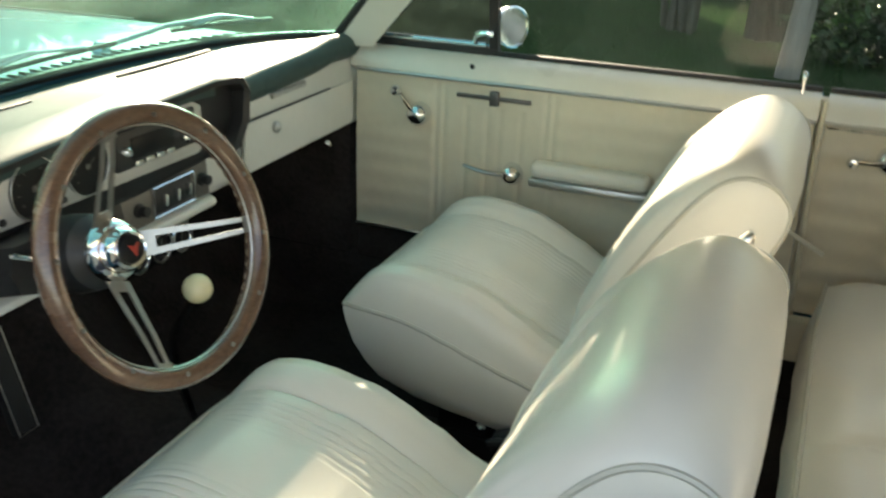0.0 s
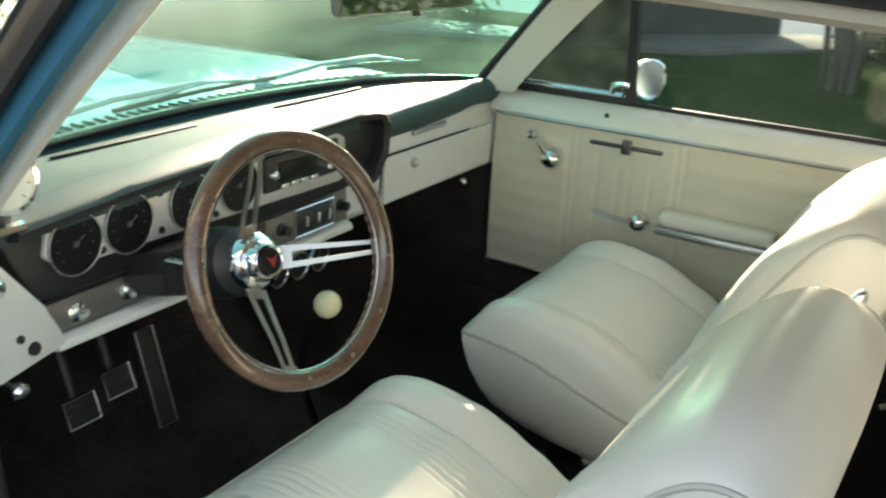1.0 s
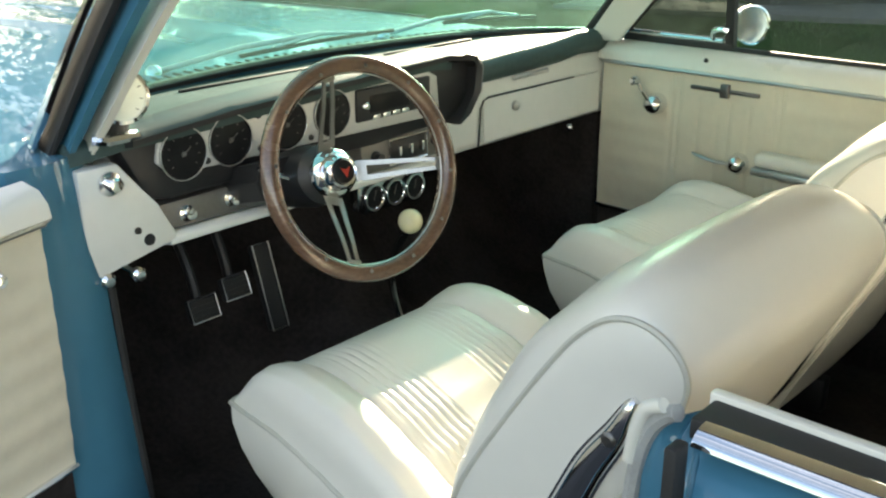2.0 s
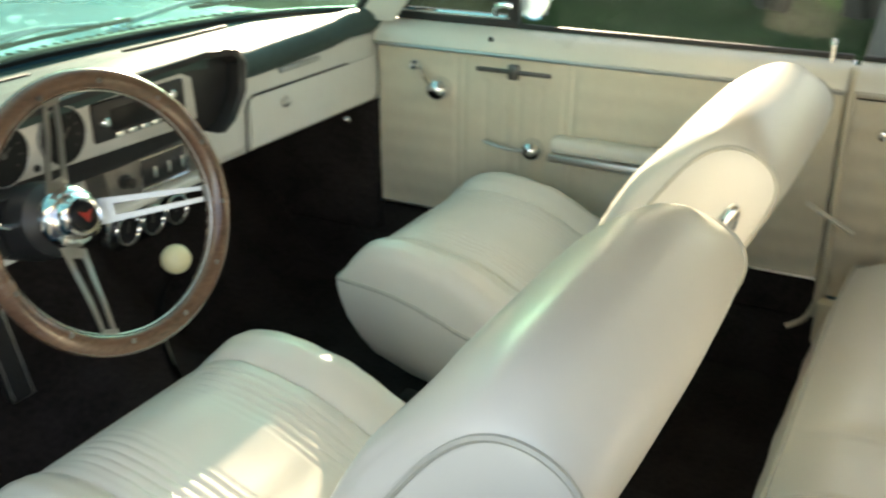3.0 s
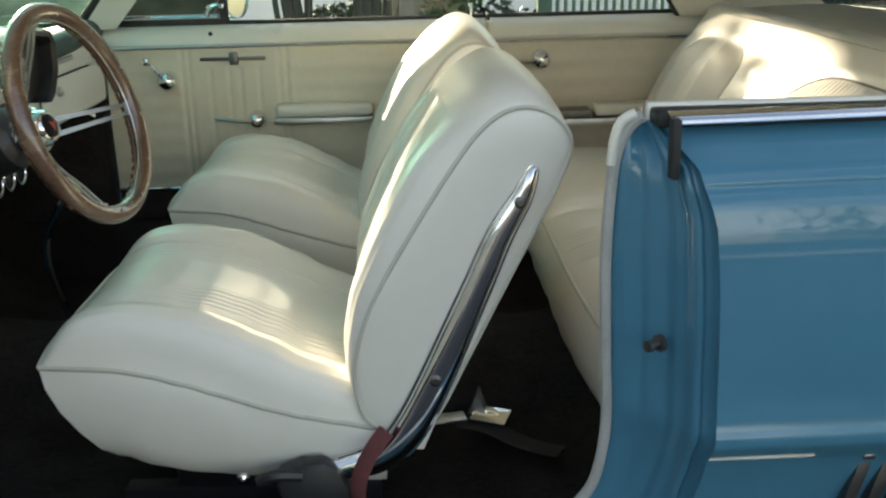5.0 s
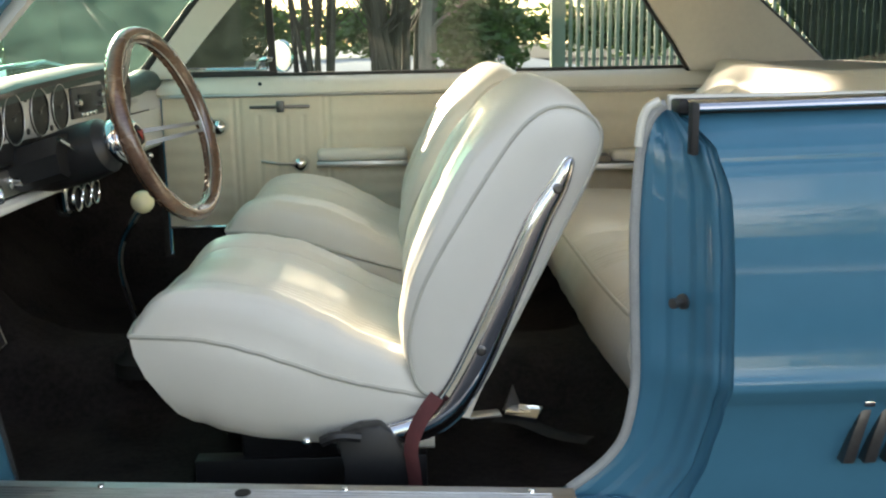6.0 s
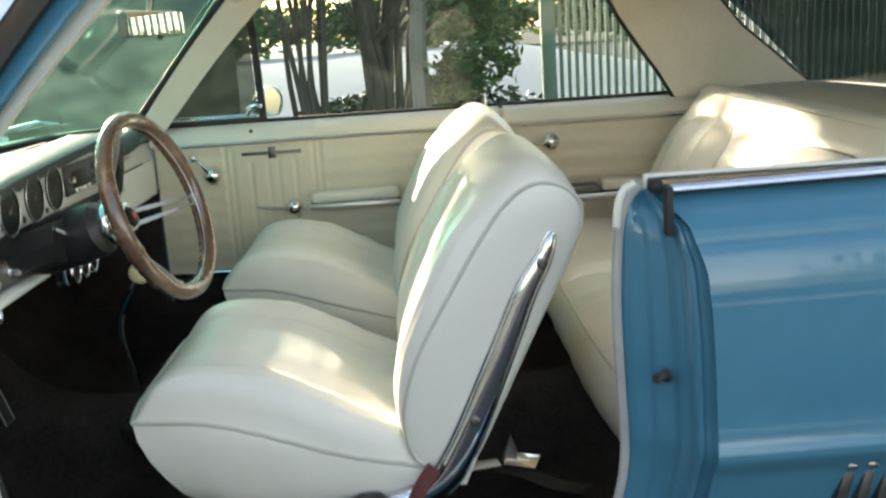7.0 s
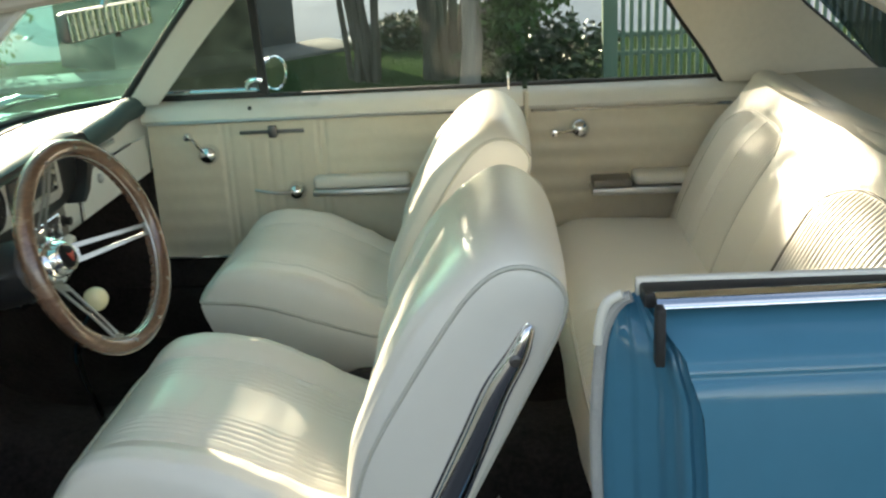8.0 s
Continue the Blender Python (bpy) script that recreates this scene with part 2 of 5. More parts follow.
def tube(pts, r, seg=8, closed=False, bm=None, flat=1.0, m=None, up=(0, 0, 1)):
    """A round (or flattened) bar along pts; r is one radius or one for each point."""
    own = bmesh.new()
    pts = [Vector(p) for p in pts]
    k = len(pts)
    rs = r if isinstance(r, (list, tuple)) else [r] * k
    rings = []
    side = None
    for i, p in enumerate(pts):
        a = pts[(i - 1) % k] if closed or i else p
        b = pts[(i + 1) % k] if closed or i + 1 < k else p
        d = (b - a).normalized()
        if side is None:
            side = d.cross(Vector(up))
            if side.length < 1e-3:
                side = d.cross(Vector((1, 0, 0)))
        side = (side - d * side.dot(d)).normalized()
        nrm = side.cross(d)
        rings.append([own.verts.new(p + (side * math.cos(2 * math.pi * j / seg) + nrm * flat * math.sin(2 * math.pi * j / seg)) * rs[i]) for j in range(seg)])
    for i in range(k if closed else k - 1):
        a, b = rings[i], rings[(i + 1) % k]
        for j in range(seg):
            own.faces.new((a[j], a[(j + 1) % seg], b[(j + 1) % seg], b[j]))
    if not closed:
        own.faces.new(rings[0][::-1])
        own.faces.new(rings[-1])
    return merge(bm, own, m)


def lathe(profile, place, direction=(0, 0, 1), seg=20, bm=None):
    """Rings of (radius, height) round a line from place in a direction."""
    own = bmesh.new()
    rings = []
    for r, h in profile:
        if r < 1e-6:
            rings.append([own.verts.new((0, 0, h))])
        else:
            rings.append([own.verts.new((r * math.cos(2 * math.pi * j / seg), r * math.sin(2 * math.pi * j / seg), h)) for j in range(seg)])
    for a, b in zip(rings, rings[1:]):
        for j in range(seg):
            q = [a[j % len(a)], a[(j + 1) % len(a)], b[(j + 1) % len(b)], b[j % len(b)]]
            q = list(dict.fromkeys(q))
            if len(q) > 2:
                own.faces.new(q)
    if len(rings[0]) > 1:
        own.faces.new(rings[0][::-1])
    if len(rings[-1]) > 1:
        own.faces.new(rings[-1])
    own.transform(Matrix.Translation(place) @ Vector(direction).to_track_quat("Z", "Y").to_matrix().to_4x4())
    return merge(bm, own)


def ball(place, r, seg=16, bm=None, squash=1.0, direction=(0, 0, 1)):
    k = seg // 2
    return lathe([(r * math.sin(math.pi * i / k), -r * squash * math.cos(math.pi * i / k)) for i in range(k + 1)], place, direction, seg, bm)


def loft(rings, bm=None, wrap=True, caps=True):
    """Skin over rings of equally many points."""
    own = bmesh.new()
    vs = [[own.verts.new(p) for p in r] for r in rings]
    n = len(vs[0])
    for a, b in zip(vs, vs[1:]):
        for j in range(n if wrap else n - 1):
            own.faces.new((a[j], a[(j + 1) % n], b[(j + 1) % n], b[j]))
    if caps and wrap:
        own.faces.new(vs[0][::-1])
        own.faces.new(vs[-1])
    return merge(bm, own)


def sheet(fn, nu, nv, thick, bm=None):
    """A curved plate: fn(u, v) gives a place; thick: an offset for its back."""
    own = bmesh.new()
    thick = Vector(thick)
    top = [[own.verts.new(fn(i / nu, j / nv)) for j in range(nv + 1)] for i in range(nu + 1)]
    bot = [[own.verts.new(v.co + thick) for v in r] for r in top]
    for i in range(nu):
        for j in range(nv):
            own.faces.new((top[i][j], top[i + 1][j], top[i + 1][j + 1], top[i][j + 1]))
            own.faces.new((bot[i][j], bot[i][j + 1], bot[i + 1][j + 1], bot[i + 1][j]))
    for i in range(nu):
        for j in (0, nv):
            own.faces.new((top[i][j], top[i + 1][j], bot[i + 1][j], bot[i][j]))
    for j in range(nv):
        for i in (0, nu):
            own.faces.new((top[i][j], top[i][j + 1], bot[i][j + 1], bot[i][j]))
    return merge(bm, own)


def pleat(u, n=6):
    """Depth, 0 to 1, of the n sewn channels in each half of an insert, with a plain band between the halves."""
    a = abs(u)
    if not 0.19 < a < 0.55:
        return 0.0
    return 1 - abs(math.sin(math.pi * (a - 0.19) / 0.36 * n)) ** 0.5


def pw(x, table):
    """A smooth value between the (x, value) rows of a table."""
    if x <= table[0][0]:
        return table[0][1]
    for (a, p), (b, q) in zip(table, table[1:]):
        if x <= b:
            t = (x - a) / (b - a)
            return p + (q - p) * (t * t * (3 - 2 * t) * 0.5 + t * 0.5)
    return table[-1][1]


# ---------------------------------------------------------------- the car: shell
YC = -0.02            # the car's middle line; it faces -x, and the driver sits towards -y
GROUND = 0.05


def sill_z(x):
    return 0.398 - 0.045 * (x + 0.07)


car = thing("car", (-0.4, YC, GROUND), "turquoise blue two-door hardtop coupe parked with its driver door open", "car")


def floor_pan():
    def fn(u, v):
        x, y = -1.62 + 2.3 * u, -0.80 + 1.56 * v
        z = 0.285 + 0.12 * math.exp(-((y - YC) / 0.16) ** 4) * pw(x, [(-1.6, 1.6), (-1.0, 1.0), (0.2, 0.8)])
        z += pw(x, [(-1.62, 0.50), (-1.45, 0.28), (-1.2, 0.03), (-1.1, 0.0), (0.05, 0.0), (0.25, 0.10), (0.7, 0.12)])
        z += 0.006 * noise.noise(Vector((x * 9, y * 9, 0)))
        return (x, y, z)
    part("floor_carpet", sheet(fn, 60, 44, (0, 0, -0.03)), CARPET, car, "worn black carpet over the floor and tunnel")
    part("firewall", box(-1.66, -1.60, -0.82, 0.78, 0.30, 0.93, 0.01), RUBBER, car)
    for y in (-0.835, 0.775):
        part("kick_panel", box(-1.60, -1.048, y - 0.05 * (y > 0), y + 0.02, 0.25, 0.93, 0.004), CARPET, car)


floor_pan()

# flank of the body: height, distance of the skin from the middle line
FLANK = [(0.30, 0.835), (0.37, 0.862), (0.385, 0.876), (0.50, 0.896), (0.553, 0.913), (0.569, 0.925), (0.580, 0.932), (0.590, 0.932), (0.602, 0.927), (0.632, 0.921), (0.70, 0.918), (0.81, 0.907), (0.868, 0.8955), (0.874, 0.8905), (0.880, 0.890), (0.892, 0.884), (0.911, 0.862), (0.931, 0.828), (0.938, 0.80)]


def lift(z):
    """The driver's quarter stands a little prouder towards its shoulder."""
    return z + 0.021 * min(1.0, max(0.0, (z - 0.45) / 0.35))


def flank_skin(x0, x1, side, nx=24, top=0.0, taper=0.0, start=None):
    def fn(u, v):
        k = v * (len(FLANK) - 1)
        i = min(int(k), len(FLANK) - 2)
        f = k - i
        z = FLANK[i][0] + (FLANK[i + 1][0] - FLANK[i][0]) * f
        d = FLANK[i][1] + (FLANK[i + 1][1] - FLANK[i][1]) * f
        d -= taper * max(0.0, u - 0.6) ** 2
        xs = pw(z, start) - 0.004 if start else x0
        x = xs + (x1 - xs) * u
        z = lift(z) if start else z
        z += top * u * (z - 0.3) / 0.6
        return (x, YC + side * d, z)
    return sheet(fn, nx, (len(FLANK) - 1) * 3, (0, -side * 0.012, 0))


# rear quarter of the driver's side, with its jamb
part("quarter_panel", flank_skin(0.0, 2.35, 1, 30, 0.03, 0.15), BLUE, car)
part("fender", flank_skin(-1.10, -3.25, -1, 30, -0.03, 0.15), BLUE, car)
part("fender", flank_skin(-1.06, -3.25, 1, 30, -0.03, 0.15), BLUE, car)

INNER = [(0.30, -0.180), (0.37, -0.140), (0.402, -0.070), (0.428, -0.035), (0.455, -0.007), (0.49, 0.014), (0.56, 0.026), (0.66, 0.023), (0.78, 0.020), (0.88, 0.026), (0.922, 0.036), (0.941, 0.050)]
OUTER = [(0.30, 0.050), (0.39, 0.087), (0.46, 0.118), (0.535, 0.133), (0.62, 0.140), (0.75, 0.139), (0.83, 0.134), (0.89, 0.117), (0.922, 0.096), (0.941, 0.080)]
part("quarter_panel", flank_skin(0.105, 2.35, -1, 30, 0.03, 0.15, OUTER), BLUE, car)


def door_jamb():
    def fn(u, v):
        z = 0.30 + 0.637 * v
        xi, xo = pw(z, INNER), pw(z, OUTER)
        shape = [(0.0, 0.0), (0.10, 0.012), (0.18, 0.016), (0.34, 0.018), (0.42, 0.026), (0.58, 0.032), (0.66, 0.046), (0.72, 0.052), (0.79, 0.071), (0.84, 0.074), (0.89, 0.069), (0.94, 0.072), (1.0, 0.088)]
        x = xi + (xo - xi) * u
        k = [(fl[0], fl[1] - 0.905) for fl in FLANK]
        y = -0.832 - pw(u, shape) - pw(z, k) * u
        return (x, y, lift(z))
    return sheet(fn, 44, 44, (0.006, 0.012, 0))


jamb = part("door_jamb", door_jamb(), BLUE, car, "glossy blue door jamb with pressed ridges")
seal = [(x, -0.838, lift(z)) for z, x in INNER[2:]]
part("weatherstrip", tube(smooth_path(seal + [(0.060, -0.84, 0.968)], 5), 0.0075, 8, flat=1.0), WEATHER, jamb, "grey rubber weatherstrip round the opening")
part("seal_cap", tube(smooth_path([(0.022, -0.842, 0.911), (0.026, -0.842, 0.942), (0.034, -0.843, 0.963), (0.050, -0.845, 0.973)], 5), 0.0062, 10), CREAM, jamb, "pale rubber seal end")
part("rubber_strip", box(0.080, 0.091, -0.898, -0.878, 0.903, 0.973, 0.003), RUBBER, jamb, "black rubber stop")
part("window_slot_seal", box(0.074, 0.98, -0.850, -0.806, 0.955, 0.974, 0.004), RUBBER, car, "black rubber window slot seal")
part("slot_lip", box(0.070, 0.98, -0.812, -0.800, 0.950, 0.979, 0.003), CREAM, car, "pale inner lip of the window slot")
part("striker", lathe([(0.011, 0), (0.011, 0.004), (0.0045, 0.005), (0.0045, 0.016), (0.0075, 0.017), (0.0075, 0.022), (0, 0.0225)], (0.080, -0.888, 0.70), (-0.85, -0.5, 0), 14), GUNMETAL, jamb, "worn steel door striker")
part("belt_trim", sheet(lambda u, v: (0.086 + 0.9 * u, -0.846 - 0.022 * math.sin(v * 1.5), 0.974 - 0.013 * (1 - math.cos(v * 1.5)) + 0.012 * u), 12, 6, (0, 0.012, -0.004)), CHROME, car, "bright belt moulding on top of the quarter panel")
part("inner_quarter_wall", box(0.07, 0.70, -0.80, -0.78, 0.34, 0.953, 0.004), PANEL, car)

# rocker and its sill plate
part("rocker", loft([[(x, -0.885, 0.20), (x, -0.905, 0.30), (x, -0.925, sill_z(x) - 0.035), (x, -0.905, sill_z(x)), (x, -0.855, sill_z(x) + 0.001), (x, -0.825, sill_z(x) - 0.05), (x, -0.80, 0.28)] for x in (-1.16, -0.8, -0.4, 0.0, 0.12)]), BLUE, car)


def sill_plate():
    bm = loft([[(x, -0.912, sill_z(x) - 0.006), (x, -0.907, sill_z(x) + 0.006), (x, -0.898, sill_z(x) + 0.010), (x, -0.872, sill_z(x) + 0.012), (x, -0.862, sill_z(x) + 0.016), (x, -0.857, sill_z(x) + 0.014), (x, -0.857, sill_z(x) + 0.002), (x, -0.905, sill_z(x) - 0.006)] for x in (-1.04, -0.8, -0.6, -0.4, -0.2, -0.066)])
    return bm


plate = part("sill_plate", sill_plate(), STEEL, car, "scuffed aluminium sill plate with ribs")
for i in range(4):
    y = -0.897 + 0.0075 * i
    part("rib", tube([(x, y, sill_z(x) + 0.0104 + 0.0006 * i) for x in (-1.03, -0.7, -0.4, -0.1)], 0.0017, 6), STEEL, plate)
for x in (-0.92, -0.75, -0.40, -0.13):
    part("screw", lathe([(0.006, 0), (0.005, 0.003), (0, 0.0035)], (x, -0.870, sill_z(x) + 0.0125), (0, 0, 1), 10), CHROME, plate)
part("badge", lathe([(0.012, 0), (0.011, 0.002), (0, 0.0022)], (-0.545, -0.884, sill_z(-0.545) + 0.012), (0, 0, 1), 16), RUBBER, plate, "small dark oval badge")
part("rocker_moulding", sheet(lambda u, v: (0.14 + 0.59 * u, -0.902 - 0.012 * math.sin(v * math.pi), 0.336 + 0.04 * v + 0.022 * u), 8, 8, (0, 0.012, 0)), CHROME, car, "bright lower body moulding")
part("sill_carpet", box(-1.04, 0.0, -0.856, -0.79, 0.27, 0.372, 0.012), CARPET, car)
part("passenger_rocker", box(-1.16, 0.12, 0.765, 0.86, 0.20, 0.43, 0.015), BLUE, car)
part("sill_carpet", box(-1.60, 0.30, 0.715, 0.762, 0.25, 0.438, 0.01), CARPET, car)


def louvres():
    for i in range(4):
        x = 0.326 + 0.030 * i
        vane = part("louvre", prism([(x - 0.028, 0.470), (x - 0.010, 0.470), (x + 0.012, 0.559), (x - 0.004, 0.559)], "y", -0.930, -0.905, 0.003), GUNMETAL, car, "slanted dark louvre")
        part("louvre_tip", box(x - 0.005, x + 0.011, -0.936, -0.91, 0.556, 0.566, 0.003), CHROME, vane, "chrome tip")


louvres()

# ---- roof, pillars, hood
def roof():
    def outer(u, v):
        x, s = -0.70 + 1.38 * u, 2 * v - 1
        z = 1.412 - 0.050 * abs(s) ** 3.2 - 0.035 * (2 * u - 0.9) ** 2 - 0.02 * u * u
        return (x, YC + 0.70 * s, z)
    part("roof_skin", sheet(outer, 20, 24, (0, 0, -0.012)), BLUE, car)

    def inner(u, v):
        x, s = -0.70 + 1.36 * u, 2 * v - 1
        z = 1.384 - 0.040 * abs(s) ** 3 - 0.03 * (2 * u - 0.9) ** 2 - 0.02 * u * u
        return (x, YC + 0.685 * s, z)
    part("headliner", sheet(inner, 20, 24, (0, 0, -0.006)), LINER, car, "cream perforated headliner")
    for side in (-1, 1):
        y = YC + side * 0.70
        up = 0.022 if side < 0 else -0.002
        rail = [(-0.73, y, 1.322), (-0.4, y, 1.334 + up), (-0.1, y, 1.332 + up), (0.15, y, 1.316 + up), (0.32, y, 1.284 + up), (0.43, y, 1.24)]
        part("roof_rail", tube(smooth_path(rail, 6), 0.020, 8), LINER, car, "cream roof rail trim")
        out = [(p[0], p[1] + side * 0.028, p[2] + 0.010) for p in rail]
        part("rail_seal", tube(smooth_path(out, 6), 0.014, 8), RUBBER, car, "black rubber window seal")
        drip = [(p[0] - 0.0, p[1] + side * 0.046, p[2] + 0.020) for p in rail]
        part("drip_rail", tube(smooth_path(drip, 6), 0.008, 8), CHROME, car, "bright drip moulding")
    part("header", tube(smooth_path([(-0.72, YC - 0.70, 1.322), (-0.76, YC - 0.35, 1.350), (-0.775, YC, 1.358), (-0.76, YC + 0.35, 1.350), (-0.72, YC + 0.70, 1.322)], 6), 0.022, 8), CREAM, car, "cream windshield header")


roof()


def strip(a0, a1, b0, b1, t):
    """A four-sided bar whose ends are the edges a0-a1 and b0-b1, thickened by t."""
    a0, a1, b0, b1, t = (Vector(p) for p in (a0, a1, b0, b1, t))
    k = 8
    rings = []
    for i in range(k + 1):
        f = i / k
        bow = Vector((0, 0, 0.012 * math.sin(math.pi * f)))
        p, q = a0.lerp(b0, f) + bow, a1.lerp(b1, f) + bow
        rings.append([p, q, q + t, p + t])
    bm = loft(rings)
    bmesh.ops.bevel(bm, geom=[e for e in bm.edges if e.calc_length() > 0.03], offset=0.004, segments=2, affect="EDGES")
    return bm


def a_pillar(side):
    def P(x, d, z):
        return (x, YC + side * d, z)
    # inner cream garnish, blue skin, black seal, bright outer edge
    part("pillar_garnish", strip(P(-1.065, 0.715, 0.965), P(-0.978, 0.725, 0.965), P(-0.745, 0.655, 1.325), P(-0.642, 0.690, 1.318), (0, -side * 0.012, -0.004)), CREAM, car, "cream windshield pillar trim")
    part("a_pillar", strip(P(-1.075, 0.730, 0.955), P(-0.995, 0.742, 0.955), P(-0.765, 0.668, 1.345), P(-0.662, 0.704, 1.326), (0, side * 0.014, 0.004)), BLUE, car)
    part("pillar_seal", strip(P(-1.080, 0.748, 0.955), P(-1.018, 0.760, 0.955), P(-0.775, 0.688, 1.348), P(-0.700, 0.720, 1.334), (0, side * 0.010, 0.004)), RUBBER, car, "black rubber door seal")
    part("pillar_moulding", strip(P(-1.085, 0.761, 0.962), P(-1.046, 0.774, 0.962), P(-0.785, 0.702, 1.352), P(-0.738, 0.733, 1.346), (0, side * 0.008, 0.004)), CHROME, car, "bright windshield moulding")
    part("windshield_gasket", tube([P(-1.072, 0.716, 0.975), P(-0.918, 0.682, 1.150), P(-0.757, 0.646, 1.330)], 0.011, 8), RUBBER, car)


a_pillar(-1)
a_pillar(1)
# lower hinge pillar of the driver's side
part("hinge_pillar", loft([[(-1.13, -0.90, z), (-0.965 + dx, -0.897, z), (-0.935 + dx, -0.876, z), (-0.932 + dx, -0.810, z), (-0.958 + dx, -0.750, z), (-0.975 + dx, -0.735, z), (-1.13, -0.733, z)] for z, dx in ((0.30, 0.060), (0.37, 0.045), (0.445, 0.029), (0.52, 0.017), (0.60, 0.004), (0.689, -0.008), (0.80, -0.020), (0.90, -0.030), (0.965, -0.040))]), BLUE, car, "blue hinge pillar")
part("pillar_weatherstrip", tube(smooth_path([(-0.918, -0.745, 0.33), (-0.930, -0.742, 0.42), (-0.948, -0.740, 0.52), (-0.968, -0.737, 0.64), (-0.985, -0.735, 0.78), (-1.006, -0.733, 0.955)], 6), 0.007, 8), RUBBER, car, "dark rubber weatherstrip")


def ws_base(s):
    """The windshield's foot: x over the offset from the middle line, in parts of the half width."""
    a = abs(s)
    return -1.30 + 0.07 * a ** 2 + 0.16 * a ** 6


def windshield():
    def fn(u, v):
        s = 2 * u - 1
        a = abs(s)
        x0, d0, z0 = ws_base(s), 0.755 * s, 0.982 - 0.010 * a
        x1, d1, z1 = -0.785 + 0.0 + 0.03 * a ** 3, 0.66 * s, 1.355 - 0.03 * a ** 3
        f = v
        x = x0 + (x1 - x0) * f
        z = z0 + (z1 - z0) * f + 0.03 * math.sin(math.pi * f) * (1 - a ** 4)
        return (x, YC + d0 + (d1 - d0) * f, z)
    ob = part("windshield", sheet(fn, 32, 14, (0.0, 0, -0.004)), GLASS_WS, car, "curved clear windshield")
    ob.visible_shadow = False
    part("cowl_gasket", tube([(ws_base(s), YC + 0.755 * s, 0.986 - 0.010 * abs(s)) for s in [i / 12 - 1 for i in range(25)]], 0.010, 6), RUBBER, car, "black rubber windshield gasket")


windshield()


def hood():
    def fn(u, v):
        s = 2 * v - 1
        a = abs(s)
        back = ws_base(s) - 0.012 if a < 0.9 else ws_base(0.9 * (1 if s > 0 else -1)) - 0.012 + (a - 0.9) * 2.6
        x = back + (-3.30 - back) * u
        z = 0.975 + 0.012 * math.sin(min(1, u * 3) * math.pi / 2) - 0.055 * u ** 2 - 0.045 * a ** 5 - 0.10 * max(0, u - 0.93) ** 1.0
        z += 0.010 * math.exp(-((a - 0.16) / 0.05) ** 2) * min(1, u * 4)
        return (x, YC + 0.83 * s, z)
    part("hood", sheet(fn, 40, 48, (0, 0, -0.02)), BLUE, car, "sunlit turquoise hood")
    part("nose", box(-3.36, -3.28, YC - 0.83, YC + 0.83, 0.30, 0.86, 0.03), BLUE, car)
    for side in (-1, 1):
        part("hood_seam", tube([(x, YC + side * 0.70, 0.980 - 0.0155 - 0.055 * ((x + 1.4) / -1.9) ** 2 + 0.006) for x in (-1.62, -2.0, -2.4, -2.8, -3.2)], 0.003, 6), RUBBER, car)
    for j in range(48):
        y = -0.66 + 0.027 * j
        x = ws_base((y - YC) / 0.755) - 0.085
        part("cowl_slot", box(x, x + 0.036, y, y + 0.0035, 0.960, 0.9815 - 0.002 * abs(y), 0.001), RUBBER, car)


hood()

# rear deck, back glass, shelf
part("rear_deck", sheet(lambda u, v: (1.02 + 1.33 * u, YC + 0.80 * (2 * v - 1), 0.985 - 0.03 * abs(2 * v - 1) ** 4 - 0.03 * u * u), 14, 20, (0, 0, -0.02)), BLUE, car)
part("tail", box(2.30, 2.38, YC - 0.80, YC + 0.80, 0.30, 0.95, 0.03), BLUE, car)
part("parcel_shelf", sheet(lambda u, v: (0.60 + 0.45 * u, YC + 0.69 * (2 * v - 1), 0.972 + 0.01 * math.sin(3 * u)), 8, 12, (0, 0, -0.02)), LINER, car, "cream parcel shelf")
back_glass = part("back_glass", sheet(lambda u, v: (0.545 + 0.352 * u + 0.115 * (1 - abs(2 * v - 1) ** 2), YC + (0.672 + 0.035 * u) * (2 * v - 1), 1.315 - 0.33 * u + 0.02 * math.sin(math.pi * u)), 10, 16, (0, 0, -0.004)), GLASS_BACK, car, "back glass with the dark view beyond put into its tint")
back_glass.visible_shadow = False


